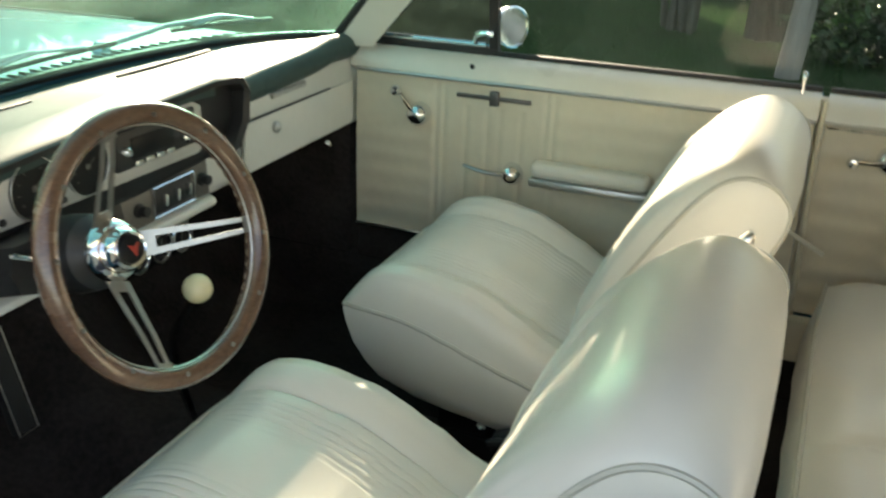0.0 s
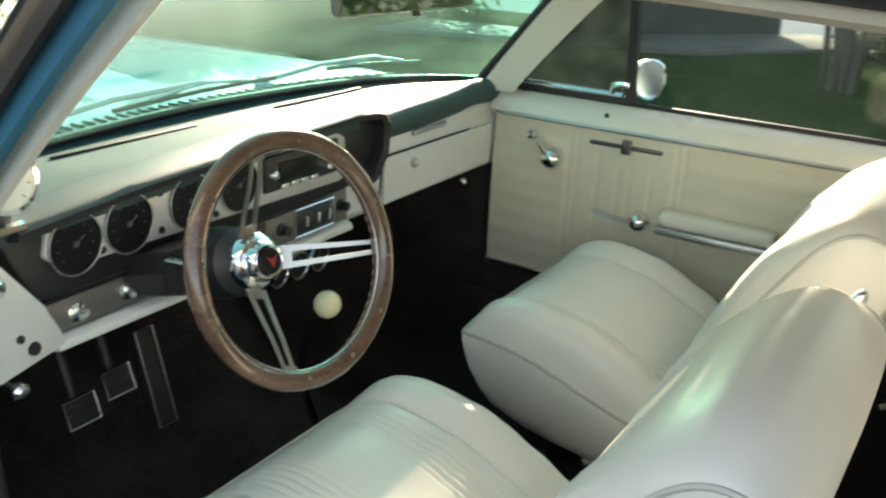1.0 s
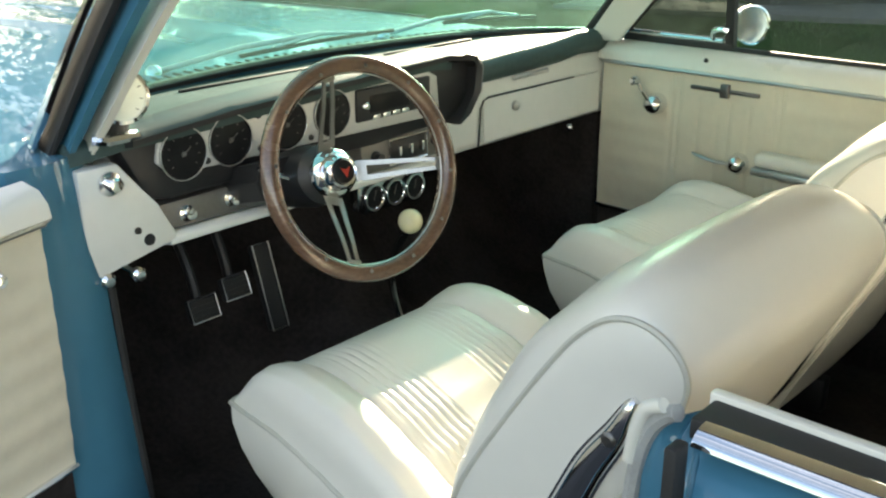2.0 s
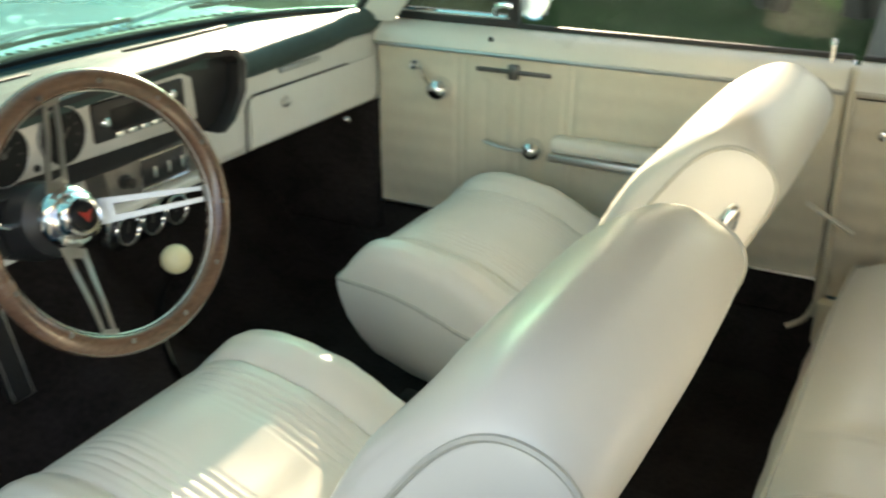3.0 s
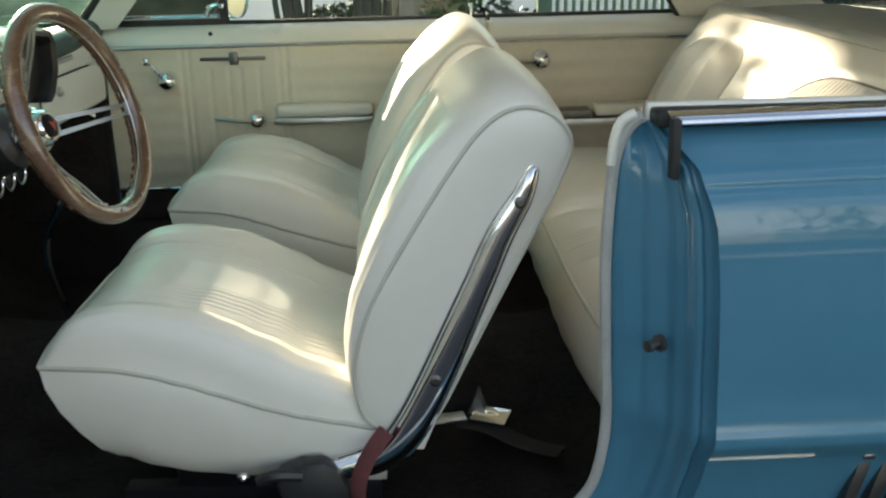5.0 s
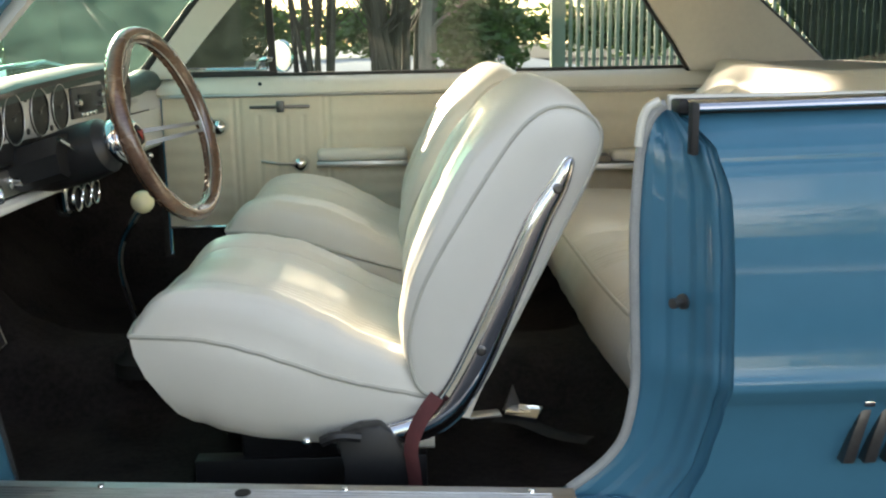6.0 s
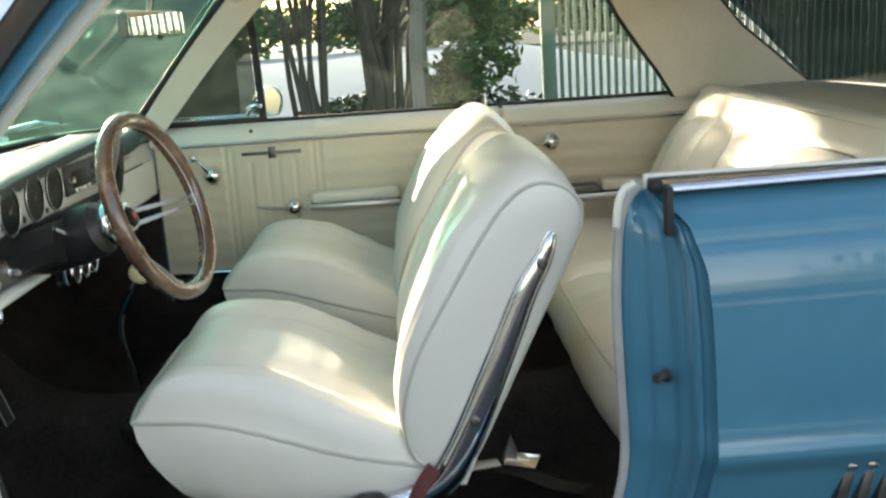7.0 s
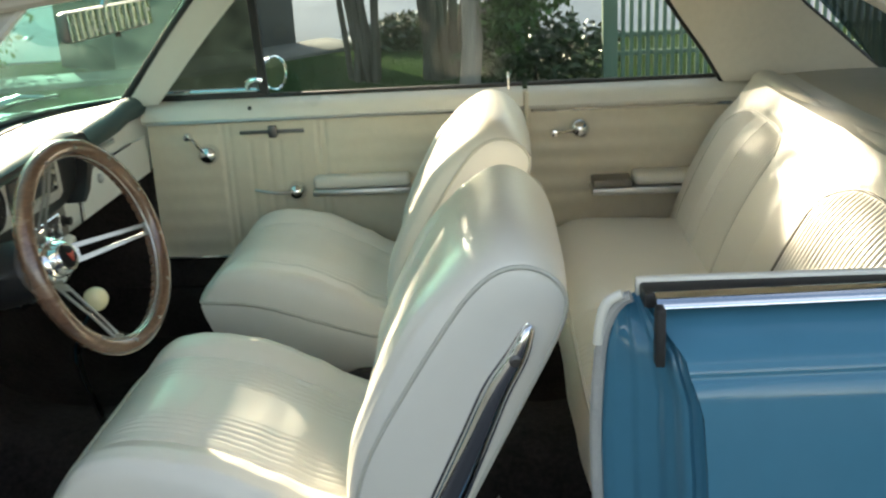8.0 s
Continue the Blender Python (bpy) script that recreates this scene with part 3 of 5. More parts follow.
def c_pillar(side):
    def S(p, d):
        return [(x, YC + side * (d - 0.18 * max(0.0, z - 0.97)), z) for x, z in p]
    back = 0.0 if side > 0 else 0.13
    poly = [(0.512, 0.958), (0.46, 1.04), (0.40, 1.12), (0.345, 1.20), (0.31, 1.262), (0.33, 1.33), (0.56, 1.33), (0.60, 1.27), (0.66, 1.205), (0.77, 1.13), (0.89, 1.045), (0.97, 0.97), (0.97, 0.958)]
    if side > 0:
        poly = poly[:6] + [(0.54, 1.33), (0.575, 1.285), (0.64, 1.212), (0.695, 1.148), (0.78, 1.078), (0.85, 1.018), (0.912, 0.968), (0.912, 0.958)]
        part("back_glass_seal", tube(smooth_path([(x + 0.004, YC + 0.722 - 0.18 * max(0.0, z - 0.97), z) for x, z in poly[7:13]], 4), 0.007, 6), RUBBER, car, "black rubber back glass seal")
    poly = [(min(1.02, x + back), z) for x, z in poly]
    def slab(d0, d1):
        own = bmesh.new()
        a = [own.verts.new(p) for p in S(poly, d0)]
        b = [own.verts.new(p) for p in S(poly, d1)]
        own.faces.new(a)
        own.faces.new(b[::-1])
        for i in range(len(a)):
            j = (i + 1) % len(a)
            own.faces.new((a[i], a[j], b[j], b[i]))
        return own
    part("c_pillar_trim", slab(0.715, 0.735), LINER, car, "cream sail panel trim")
    part("c_pillar", slab(0.745, 0.79), BLUE, car)
    edge = [(x, YC + side * (0.74 - 0.18 * max(0.0, z - 0.97)), z) for x, z in poly[:5]]
    part("quarter_window_seal", tube(smooth_path(edge, 4), 0.009, 6), RUBBER, car)


c_pillar(-1)
c_pillar(1)


def wheel(x, side):
    y = YC + side * 0.80
    w = part("wheel", lathe([(0.19, -0.09), (0.30, -0.10), (0.325, -0.08), (0.33, 0.0), (0.325, 0.08), (0.30, 0.10), (0.19, 0.09)], (x, y, GROUND + 0.33), (0, 1, 0), 32), RUBBER, car, "black tyre")
    part("rim", lathe([(0.0, -0.05), (0.06, -0.06), (0.10, -0.03), (0.188, -0.07), (0.19, 0.07), (0.0, 0.05)], (x, y, GROUND + 0.33), (0, side * -1, 0), 24), STEEL, w)


for wx in (-2.45, 1.20):
    for ws in (-1, 1):
        wheel(wx, ws)


# ---------------------------------------------------------------- doors and side trim
def panel_relief(x, z):
    """How far the door card's surface stands proud, in metres."""
    h = 0.0008 * math.cos((z - 0.53) * 2 * math.pi / 0.046)
    if -0.825 < x < -0.535:
        h = 0.0
        for gx, w in ((-0.818, 0.006), (-0.800, 0.005), (-0.560, 0.005), (-0.542, 0.006)):
            h -= 0.0032 * math.exp(-((x - gx) / w) ** 2)
        if 0.62 < z < 0.855:
            for gx in (-0.745, -0.695, -0.665, -0.615):
                h -= 0.0028 * math.exp(-((x - gx) / 0.004) ** 2)
    return h


def crank(parent, place, tip, m, label):
    """A window winder: a chrome boss, an arm and a small knob; inwards is -y."""
    px, py, pz = place
    bm = lathe([(0.026, 0.030), (0.027, 0.012), (0.026, -0.004), (0.020, -0.015), (0.010, -0.021), (0, -0.022)], place, (0, 1, 0), 18)
    bm.transform(m)
    c = part("window_crank", bm, CHROME, parent, label)
    c = parent if parent.parent is car else c
    arm = tube(smooth_path([(px, py - 0.006, pz), ((px + tip[0]) / 2, py - 0.016, (pz + tip[1]) / 2), (tip[0], py - 0.012, tip[1])], 5), [0.009] * 5 + [0.0075] * 6, 8, flat=0.6)
    arm.transform(m)
    part("crank_arm", arm, CHROME, c)
    k = lathe([(0.006, 0.004), (0.011, -0.004), (0.012, -0.016), (0.008, -0.026), (0, -0.028)], (tip[0], py - 0.012, tip[1]), (0, 1, 0), 14)
    k.transform(m)
    part("crank_knob", k, CHROME, c)


def make_door(name, m, label, winder):
    """A door in the passenger side's place, then moved by m."""
    def P(n, bm, mat, parent, lab=""):
        bm.transform(m)
        return part(n, bm, mat, parent, lab)

    door = P(name, loft([[(x, 0.725, 0.46), (x, 0.725, 0.905), (x, 0.738, 0.945), (x, 0.790, 0.955), (x, 0.835, 0.935), (x, 0.868, 0.88), (x, 0.900, 0.70), (x, 0.905, 0.60), (x, 0.892, 0.56), (x, 0.870, 0.44), (x, 0.82, 0.42)] for x in (-1.022, -0.7, -0.35, -0.006)]), BLUE, car, label)
    P("door_card", sheet(lambda u, v: (-1.02 + 1.008 * u, 0.705 - panel_relief(-1.02 + 1.008 * u, 0.53 + 0.385 * v) - 0.004 * math.sin(v * math.pi), 0.53 + 0.385 * v), 200, 90, (0, 0.02, 0)), PANEL, door, "cream vinyl door card with pleats")
    P("door_top", loft([[(x, 0.726, 0.908), (x, 0.700, 0.909), (x, 0.690, 0.918), (x, 0.694, 0.938), (x, 0.708, 0.955), (x, 0.738, 0.964), (x, 0.744, 0.93)] for x in (-1.03, -0.6, -0.3, -0.008)]), CREAM, door, "painted cream upper rail")
    P("belt_bead", tube([(-1.02, 0.696, 0.912), (-0.5, 0.696, 0.912), (-0.012, 0.696, 0.912)], 0.0052, 8), STEEL, door, "thin bright bead")
    P("lower_carpet", box(-1.02, -0.012, 0.712, 0.735, 0.44, 0.528, 0.004), CARPET, door)
    P("lower_bead", tube([(-1.02, 0.702, 0.530), (-0.012, 0.702, 0.530)], 0.005, 6), CHROME, door)
    P("window_sill_seal", box(-0.70, -0.008, 0.738, 0.752, 0.958, 0.974, 0.003), RUBBER, door, "black window seal")
    P("emblem_bar", box(-0.768, -0.595, 0.695, 0.704, 0.8735, 0.8825, 0.0015), GUNMETAL, door, "narrow dark bright emblem bar")
    P("emblem", box(-0.690, -0.668, 0.690, 0.703, 0.862, 0.895, 0.003), GUNMETAL, door)
    crank(door, (-0.857, 0.683, 0.824), (-0.900, 0.880) if winder else (-0.80, 0.79), m, "chrome window crank")
    P("door_handle", lathe([(0.022, 0.025), (0.026, 0.012), (0.024, -0.002), (0.018, -0.016), (0.008, -0.022), (0, -0.023)], (-0.628, 0.690, 0.713), (0, 1, 0), 18), CHROME, door, "chrome inside door handle")
    P("lever", tube(smooth_path([(-0.635, 0.678, 0.713), (-0.68, 0.668, 0.716), (-0.725, 0.672, 0.722), (-0.738, 0.678, 0.724)], 5), [0.008, 0.008, 0.008, 0.0075, 0.007, 0.007, 0.007, 0.007, 0.0065, 0.006, 0.006, 0.006, 0.0055, 0.005, 0.005, 0.004], 8, flat=0.6), STEEL, door)
    P("armrest", box(-0.576, -0.316, 0.657, 0.704, 0.722, 0.757, 0.014, seg=4), VINYL, door, "padded cream armrest")
    P("armrest_base", box(-0.578, -0.314, 0.652, 0.704, 0.704, 0.722, 0.005), STEEL, door, "bright armrest base")
    P("lock_screw", lathe([(0.006, 0), (0.005, -0.003), (0, -0.0035)], (-0.734, 0.696, 0.944), (0, 1, 0), 10), RUBBER, door)
    P("lock_pin", lathe([(0.004, 0), (0.004, 0.028), (0.006, 0.03), (0.006, 0.042), (0.003, 0.046), (0, 0.0465)], (-0.045, 0.726, 0.958), (0, 0, 1), 10), CHROME, door, "chrome lock pin")
    return door


shut = make_door("car_door", Matrix.Identity(4), "closed passenger door with cream vinyl card and chrome winder", True)
flip = Matrix.Translation((0, 2 * YC, 0)) @ Matrix.Diagonal((1, -1, 1, 1))
hinge = Matrix.Translation((-1.042, -0.898, 0))
swing = hinge @ Matrix.Rotation(radians(-74), 4, "Z") @ hinge.inverted()
make_door("car_door", swing @ flip, "opened driver door with pleated cream vinyl card", True)


# passenger's side glass: vent window with its frame, and the lowered hardtop side glass
def side_glass():
    part("vent_window", sheet(lambda u, v: (-1.00 + 0.285 * u + 0.20 * v * (1 - u), 0.752 - 0.055 * v, 0.985 + 0.325 * v * (0.999 if u > 0.1 else 0.96)), 6, 8, (0, 0.004, 0)), GLASS_TINT, shut, "dark tinted vent window")
    part("vent_frame", tube([(-0.985, 0.746, 0.985), (-0.72, 0.746, 0.985)], 0.007, 8), CHROME, shut, "chrome vent frame")
    part("vent_frame", tube([(-0.976, 0.742, 0.990), (-0.845, 0.717, 1.13), (-0.712, 0.69, 1.275)], 0.007, 8), RUBBER, shut)
    part("vent_base", box(-0.99, -0.69, 0.738, 0.762, 0.958, 0.980, 0.004), RUBBER, shut, "black rubber channel")
    part("division_bar", loft([[(-0.712, y - 0.010, z), (-0.692, y - 0.010, z), (-0.692, y + 0.010, z), (-0.712, y + 0.010, z)] for y, z in ((0.752, 0.965), (0.73, 1.14), (0.697, 1.33))]), RUBBER, shut, "black division bar")
    part("vent_latch", tube(smooth_path([(-0.745, 0.74, 0.992), (-0.738, 0.728, 1.008), (-0.715, 0.722, 1.016), (-0.70, 0.726, 1.012)], 5), 0.007, 8), CHROME, shut, "chrome vent latch")
    g = part("side_window", sheet(lambda u, v: (-0.69 + 0.70 * u, 0.750 - 0.055 * v, 0.962 + 0.36 * v), 6, 8, (0, 0.004, 0)), GLASS, shut, "raised clear side glass")
    g.visible_shadow = False


side_glass()
quarter_glass = part("quarter_window", sheet(lambda u, v: (0.015 + 0.50 * u * (1 - 0.42 * v), 0.750 - 0.055 * v, 0.962 + 0.34 * v), 6, 8, (0, 0.004, 0)), GLASS, car, "clear rear quarter glass")
quarter_glass.visible_shadow = False

# rear side trim on the passenger's side
rear_trim = thing("rear_side_trim", (0.2, 0.71, 0.4), "cream vinyl rear side trim panel with winder and armrest", "trim panel")
part("trim_card", sheet(lambda u, v: (0.004 + 0.62 * u, 0.705 - 0.0012 * math.cos(v * 0.385 * 2 * math.pi / 0.046), 0.50 + 0.415 * v), 60, 100, (0, 0.02, 0)), PANEL, rear_trim, "cream pleated vinyl card")
part("trim_top", loft([[(x, 0.726, 0.908), (x, 0.700, 0.909), (x, 0.690, 0.918), (x, 0.694, 0.938), (x, 0.708, 0.955), (x, 0.738, 0.964), (x, 0.744, 0.93)] for x in (0.006, 0.3, 0.64)]), CREAM, rear_trim, "painted cream upper rail")
part("belt_bead", tube([(0.012, 0.696, 0.906), (0.3, 0.696, 0.905), (0.60, 0.696, 0.904)], 0.0052, 8), CHROME, rear_trim, "thin bright bead")
part("window_sill_seal", box(0.008, 0.515, 0.738, 0.752, 0.958, 0.974, 0.003), RUBBER, rear_trim)
part("front_edge", tube(smooth_path([(0.002, 0.698, 0.955), (0.0, 0.700, 0.75), (0.004, 0.698, 0.55), (-0.012, 0.685, 0.46), (-0.05, 0.670, 0.43)], 6), 0.006, 8), PANEL, rear_trim, "rolled vinyl edge")
part("door_post_cover", box(-0.011, 0.012, 0.716, 0.740, 0.44, 0.956, 0.002), PANEL, rear_trim, "cream vinyl edge beside the door gap")
part("lower_board", box(0.0, 0.40, 0.660, 0.70, 0.40, 0.50, 0.012), PANEL, rear_trim)
crank(rear_trim, (0.138, 0.683, 0.854), (0.070, 0.850), Matrix.Identity(4), "chrome window crank")
# raised pale bar that stands in for a streak of sun on the trim
part("sun_streak", tube(smooth_path([(-0.045, 0.664, 0.700), (0.0, 0.660, 0.678), (0.047, 0.664, 0.652)], 4), 0.0075, 8, flat=0.6), VINYL, rear_trim, "thin pale bar standing in for a sun streak")
ra = part("rear_armrest", box(0.275, 0.445, 0.635, 0.705, 0.705, 0.738, 0.012, seg=4), VINYL, rear_trim, "padded cream armrest")
part("armrest_base", box(0.165, 0.447, 0.630, 0.705, 0.682, 0.702, 0.004), STEEL, ra, "bright armrest base")
part("ashtray", box(0.168, 0.270, 0.628, 0.704, 0.703, 0.724, 0.004), SATIN, ra, "dull metal ashtray lid")


# ---------------------------------------------------------------- seats
def cushion(parent, cx, hw, x0, length, zp, crown, bottom, nose, half_insert, mat=VINYL, groove=0.0042, name="seat_cushion", rise_rows=None, sewn=pleat, lip=0.0, nu=130, ramp=1.5, reach=0.34):
    """A stuffed cushion. zp(v): height of its welt from front to rear; crown(v): height of the stuffing over it;
    bottom: height of its underside; nose: how far its front foot stands back."""
    nv = 40
    rise_rows = rise_rows or [(0, 0.84), (0.50, 0.86), (0.60, 0.84), (0.70, 0.98), (0.80, 1.05), (0.90, 1.0), (0.96, 0.76), (0.988, 0.38), (1.0, 0.0)]

    def edge(u, v):
        round_front = 0.012 * max(0.0, abs(u) - 0.5) ** 2 / 0.25
        x = x0 + length * v + round_front * (1 - v) ** 3
        w = hw * (1 - 0.03 * (1 - v) ** 6 - 0.015 * v ** 6)
        return x, cx + w * u

    def top(u, v):
        x, y = edge(u, v)
        a = abs(u)
        rise = crown(v) * pw(a, rise_rows)
        ends = 1 - (1 - min(1.0, v / reach)) ** (ramp + 0.6 * min(1.0, max(0.0, (a - 0.55) / 0.25)))
        z = zp(v) + rise * ends
        z -= groove * min(1.0, 0.25 + v / 0.08) * min(1.0, (1 - v) / 0.1) * sewn(u)
        if half_insert:
            z -= 0.005 * math.exp(-((a - half_insert) / 0.012) ** 2) * ends
        z += 0.0026 * noise.noise(Vector((x * 8, y * 8, 3))) * ends
        return Vector((x, y, z))

    bm = bmesh.new()
    grid = [[bm.verts.new(top(2 * i / nu - 1, j / nv)) for j in range(nv + 1)] for i in range(nu + 1)]
    for i in range(nu):
        for j in range(nv):
            bm.faces.new((grid[i][j], grid[i + 1][j], grid[i + 1][j + 1], grid[i][j + 1]))
    loop = [grid[i][0] for i in range(nu)] + [grid[nu][j] for j in range(nv)] + [grid[i][nv] for i in range(nu, 0, -1)] + [grid[0][j] for j in range(nv, 0, -1)]
    rim = [v.co.copy() for v in loop]
    last = loop
    cxm = x0 + length * 0.5
    for f, bulge in ((0.05, 0.002), (0.2, 0.004), (0.45, 0.003), (0.7, -0.004), (0.9, -0.014), (1.0, -0.03)):
        ring = []
        for p in rim:
            fr = max(0.0, (cxm - p.x) / (length * 0.5))
            v = min(1, max(0, (p.x - x0) / length))
            zb = bottom(v)
            q = Vector((p.x, p.y, p.z + (zb - p.z) * f))
            sy = 1 if p.y > cx else -1
            q.y += sy * bulge * (abs(p.y - cx) / hw) ** 6
            q.x -= bulge * fr ** 8
            q.x += nose * f ** 1.3 * fr ** 2 - lip * fr ** 8 * math.sin(math.pi * min(1.0, f * 1.5))
            q.y += 0.0045 * noise.noise(Vector((p.x * 10, f * 3, p.y * 6)))
            q.x += 0.004 * fr ** 4 * noise.noise(Vector((p.y * 11, f * 2.5, 7)))
            ring.append(bm.verts.new(q))
        n = len(ring)
        for i in range(n):
            bm.faces.new((last[i], last[(i + 1) % n], ring[(i + 1) % n], ring[i]))
        last = ring
    bm.faces.new(last)
    c = part(name, bm, mat, parent)
    part("piping", tube([p + Vector((0, 0, 0.001)) for p in rim[::2]], 0.0042, 6, closed=True), PIPING, c, "sewn welt")
    return c


# side outline of a backrest at its welt: x, z
BACK_SIDE = [(-0.286, 0.512), (-0.301, 0.545), (-0.304, 0.60), (-0.286, 0.668), (-0.261, 0.720), (-0.231, 0.771), (-0.196, 0.827), (-0.157, 0.886), (-0.128, 0.924), (-0.099, 0.949), (-0.071, 0.959), (-0.043, 0.956), (-0.018, 0.941), (-0.004, 0.918), (-0.006, 0.890), (-0.022, 0.850), (-0.052, 0.790), (-0.098, 0.700), (-0.148, 0.600), (-0.190, 0.520), (-0.222, 0.498), (-0.256, 0.498)]
# how far the padding stands before the welt, by height
BACK_PAD = [(0.50, 0.004), (0.575, 0.013), (0.64, 0.024), (0.70, 0.033), (0.78, 0.042), (0.85, 0.045), (0.91, 0.041), (0.96, 0.030)]
# middle line of the hinge arm: x, z, half width
ARM = [(-0.050, 0.882, 0.004), (-0.055, 0.873, 0.0095), (-0.070, 0.838, 0.0155), (-0.099, 0.788, 0.0195), (-0.128, 0.721, 0.0215), (-0.161, 0.646, 0.0235), (-0.189, 0.583, 0.0250), (-0.218, 0.524, 0.0260), (-0.246, 0.483, 0.0260), (-0.282, 0.457, 0.0235), (-0.325, 0.446, 0.0190), (-0.362, 0.441, 0.0150)]


def hinge_arm(y, side):
    """A half-round pressed channel that follows the rear edge of a backrest down to its pivot."""
    line = smooth_path([(x, w, z) for x, z, w in ARM], 5)
    rings = []
    for i, p in enumerate(line):
        d = line[min(i + 1, len(line) - 1)] - line[max(i - 1, 0)]
        d = Vector((d.x, 0, d.z)).normalized()
        across = Vector((-d.z, 0, d.x))
        w = max(0.002, p.y)
        deep = 0.013 * min(1.0, w / 0.012)
        rings.append([Vector((p.x, y, p.z)) + across * w * a + Vector((0, side * deep * b, 0)) for a, b in ((-1.0, -0.5), (-1.0, 0.12), (-0.86, 0.14), (-0.80, 0.45), (-0.55, 0.82), (-0.2, 0.98), (0.2, 0.98), (0.55, 0.82), (0.80, 0.45), (0.86, 0.14), (1.0, 0.12), (1.0, -0.5))])
    return loft(rings)


def backrest(parent, cy, hw, dx=0.0, dz=0.0):
    prof = [Vector((p.x + dx, p.y + dz)) for p in smooth_path([(x, z, 0) for x, z in BACK_SIDE], 5, closed=True)]
    k = len(prof)
    mid = Vector((-0.155 + dx, 0.73 + dz))
    nrm = []
    for i in range(k):
        t = prof[(i + 1) % k] - prof[i - 1]
        n = Vector((-t.y, t.x)).normalized()
        if n.dot(prof[i] - mid) < 0:
            n = -n
        nrm.append(n)
    stations = 141
    rings = []
    for s in range(stations):
        u = 2 * s / (stations - 1) - 1
        a = abs(u)
        swell = pw(a, [(0, 0.84), (0.50, 0.84), (0.60, 0.80), (0.68, 0.97), (0.78, 1.0), (0.87, 0.90), (0.94, 0.64), (0.98, 0.34), (1.0, 0.0)])
        cap = 1 - a ** 4
        ring = []
        for p, n in zip(prof, nrm):
            front = min(1.0, max(0.0, (0.85 - n.x) / 1.25)) if p.y > 0.51 + dz else 0.0
            front *= front * (3 - 2 * front)
            upper = max(0.0, n.y)
            top = min(1.0, max(0.0, (p.y - dz - 0.855) / 0.075))
            plump = swell + (0.98 * (1 - a ** 5) ** 0.6 - swell) * top * top * (3 - 2 * top)
            q = p + n * (pw(p.y - dz, BACK_PAD) * front * plump + 0.008 * max(0.0, n.x) * (1 - a ** 3)) + Vector((0.0, 0.012)) * upper * cap * (1 if p.y > 0.8 else 0)
            if p.y < 0.885 + dz and front > 0.5:
                q += n * -0.0042 * pleat(u) * min(1, (0.885 + dz - p.y) / 0.05)
            if front > 0.3:
                q += n * -0.005 * front * math.exp(-((a - 0.60) / 0.014) ** 2) * min(1.0, max(0.0, (0.905 + dz - p.y) / 0.06))
            soft = 1 - a ** 6
            q += n * soft * 0.0016 * noise.noise(Vector((p.x * 6, u * 1.8, p.y * 6 + cy)))
            ring.append(Vector((q.x, cy + hw * u, q.y)))
        rings.append(ring)
    bm = loft(rings, caps=False)
    # slightly domed side panels
    for s in (0, stations - 1):
        side = -1 if s == 0 else 1
        rim = [Vector((p.x, p.z)) for p in rings[s]]
        base = [v for v in bm.verts if abs(v.co.y - (cy + side * hw)) < 1e-6]
        order = sorted(base, key=lambda v: min(range(k), key=lambda i: (Vector((v.co.x, v.co.z)) - rim[i]).length))
        last = order
        for f, d in ((0.94, 0.003), (0.8, 0.005), (0.55, 0.006), (0.25, 0.007)):
            ring = [bm.verts.new((mid.x + (p.x - mid.x) * f, cy + side * (hw + d), mid.y + (p.y - mid.y) * f)) for p in rim]
            for i in range(k):
                bm.faces.new((last[i], last[(i + 1) % k], ring[(i + 1) % k], ring[i]))
            last = ring
        bm.faces.new(last)
    b = part("backrest", bm, VINYL, parent)
    # stiff panel over the rear, with a thin raised rim
    board = []
    for x, z in ((-0.030, 0.868), (-0.056, 0.805), (-0.098, 0.722), (-0.146, 0.625), (-0.188, 0.540), (-0.212, 0.486), (-0.222, 0.462)):
        row = []
        for v, e in ((-0.97, 0.0), (-0.94, 0.012), (-0.6, 0.014), (0.0, 0.016), (0.6, 0.014), (0.94, 0.012), (0.97, 0.0)):
            row.append((x + dx + e, cy + hw * v, z + dz - 0.4 * e))
        board.append(row + [(p[0] - 0.022, p[1], p[2] + 0.010) for p in row[::-1]])
    part("back_panel", loft(board), VINYL, b, "stiff cream rear panel")
    for side in (-1, 1):
        part("piping", tube([(p.x, cy + side * (hw + 0.001), p.z) for p in rings[0 if side < 0 else -1]], 0.0034, 6, closed=True), PIPING, b, "sewn welt")
        arm_y = cy + side * (hw + 0.008)
        bm = hinge_arm(arm_y, side)
        bm.transform(Matrix.Translation((dx, 0, dz)))
        h = part("hinge_arm", bm, CHROME, b, "chrome hinge arm")
        for x, z in ((-0.072, 0.836), (-0.191, 0.583)):
            part("screw", lathe([(0.0085, 0), (0.0085, 0.002), (0.006, 0.004), (0.003, 0.0045), (0, 0.003)], (x + dx, arm_y + side * 0.0115, z + dz), (0, side, 0), 14), GUNMETAL, h)
    return b


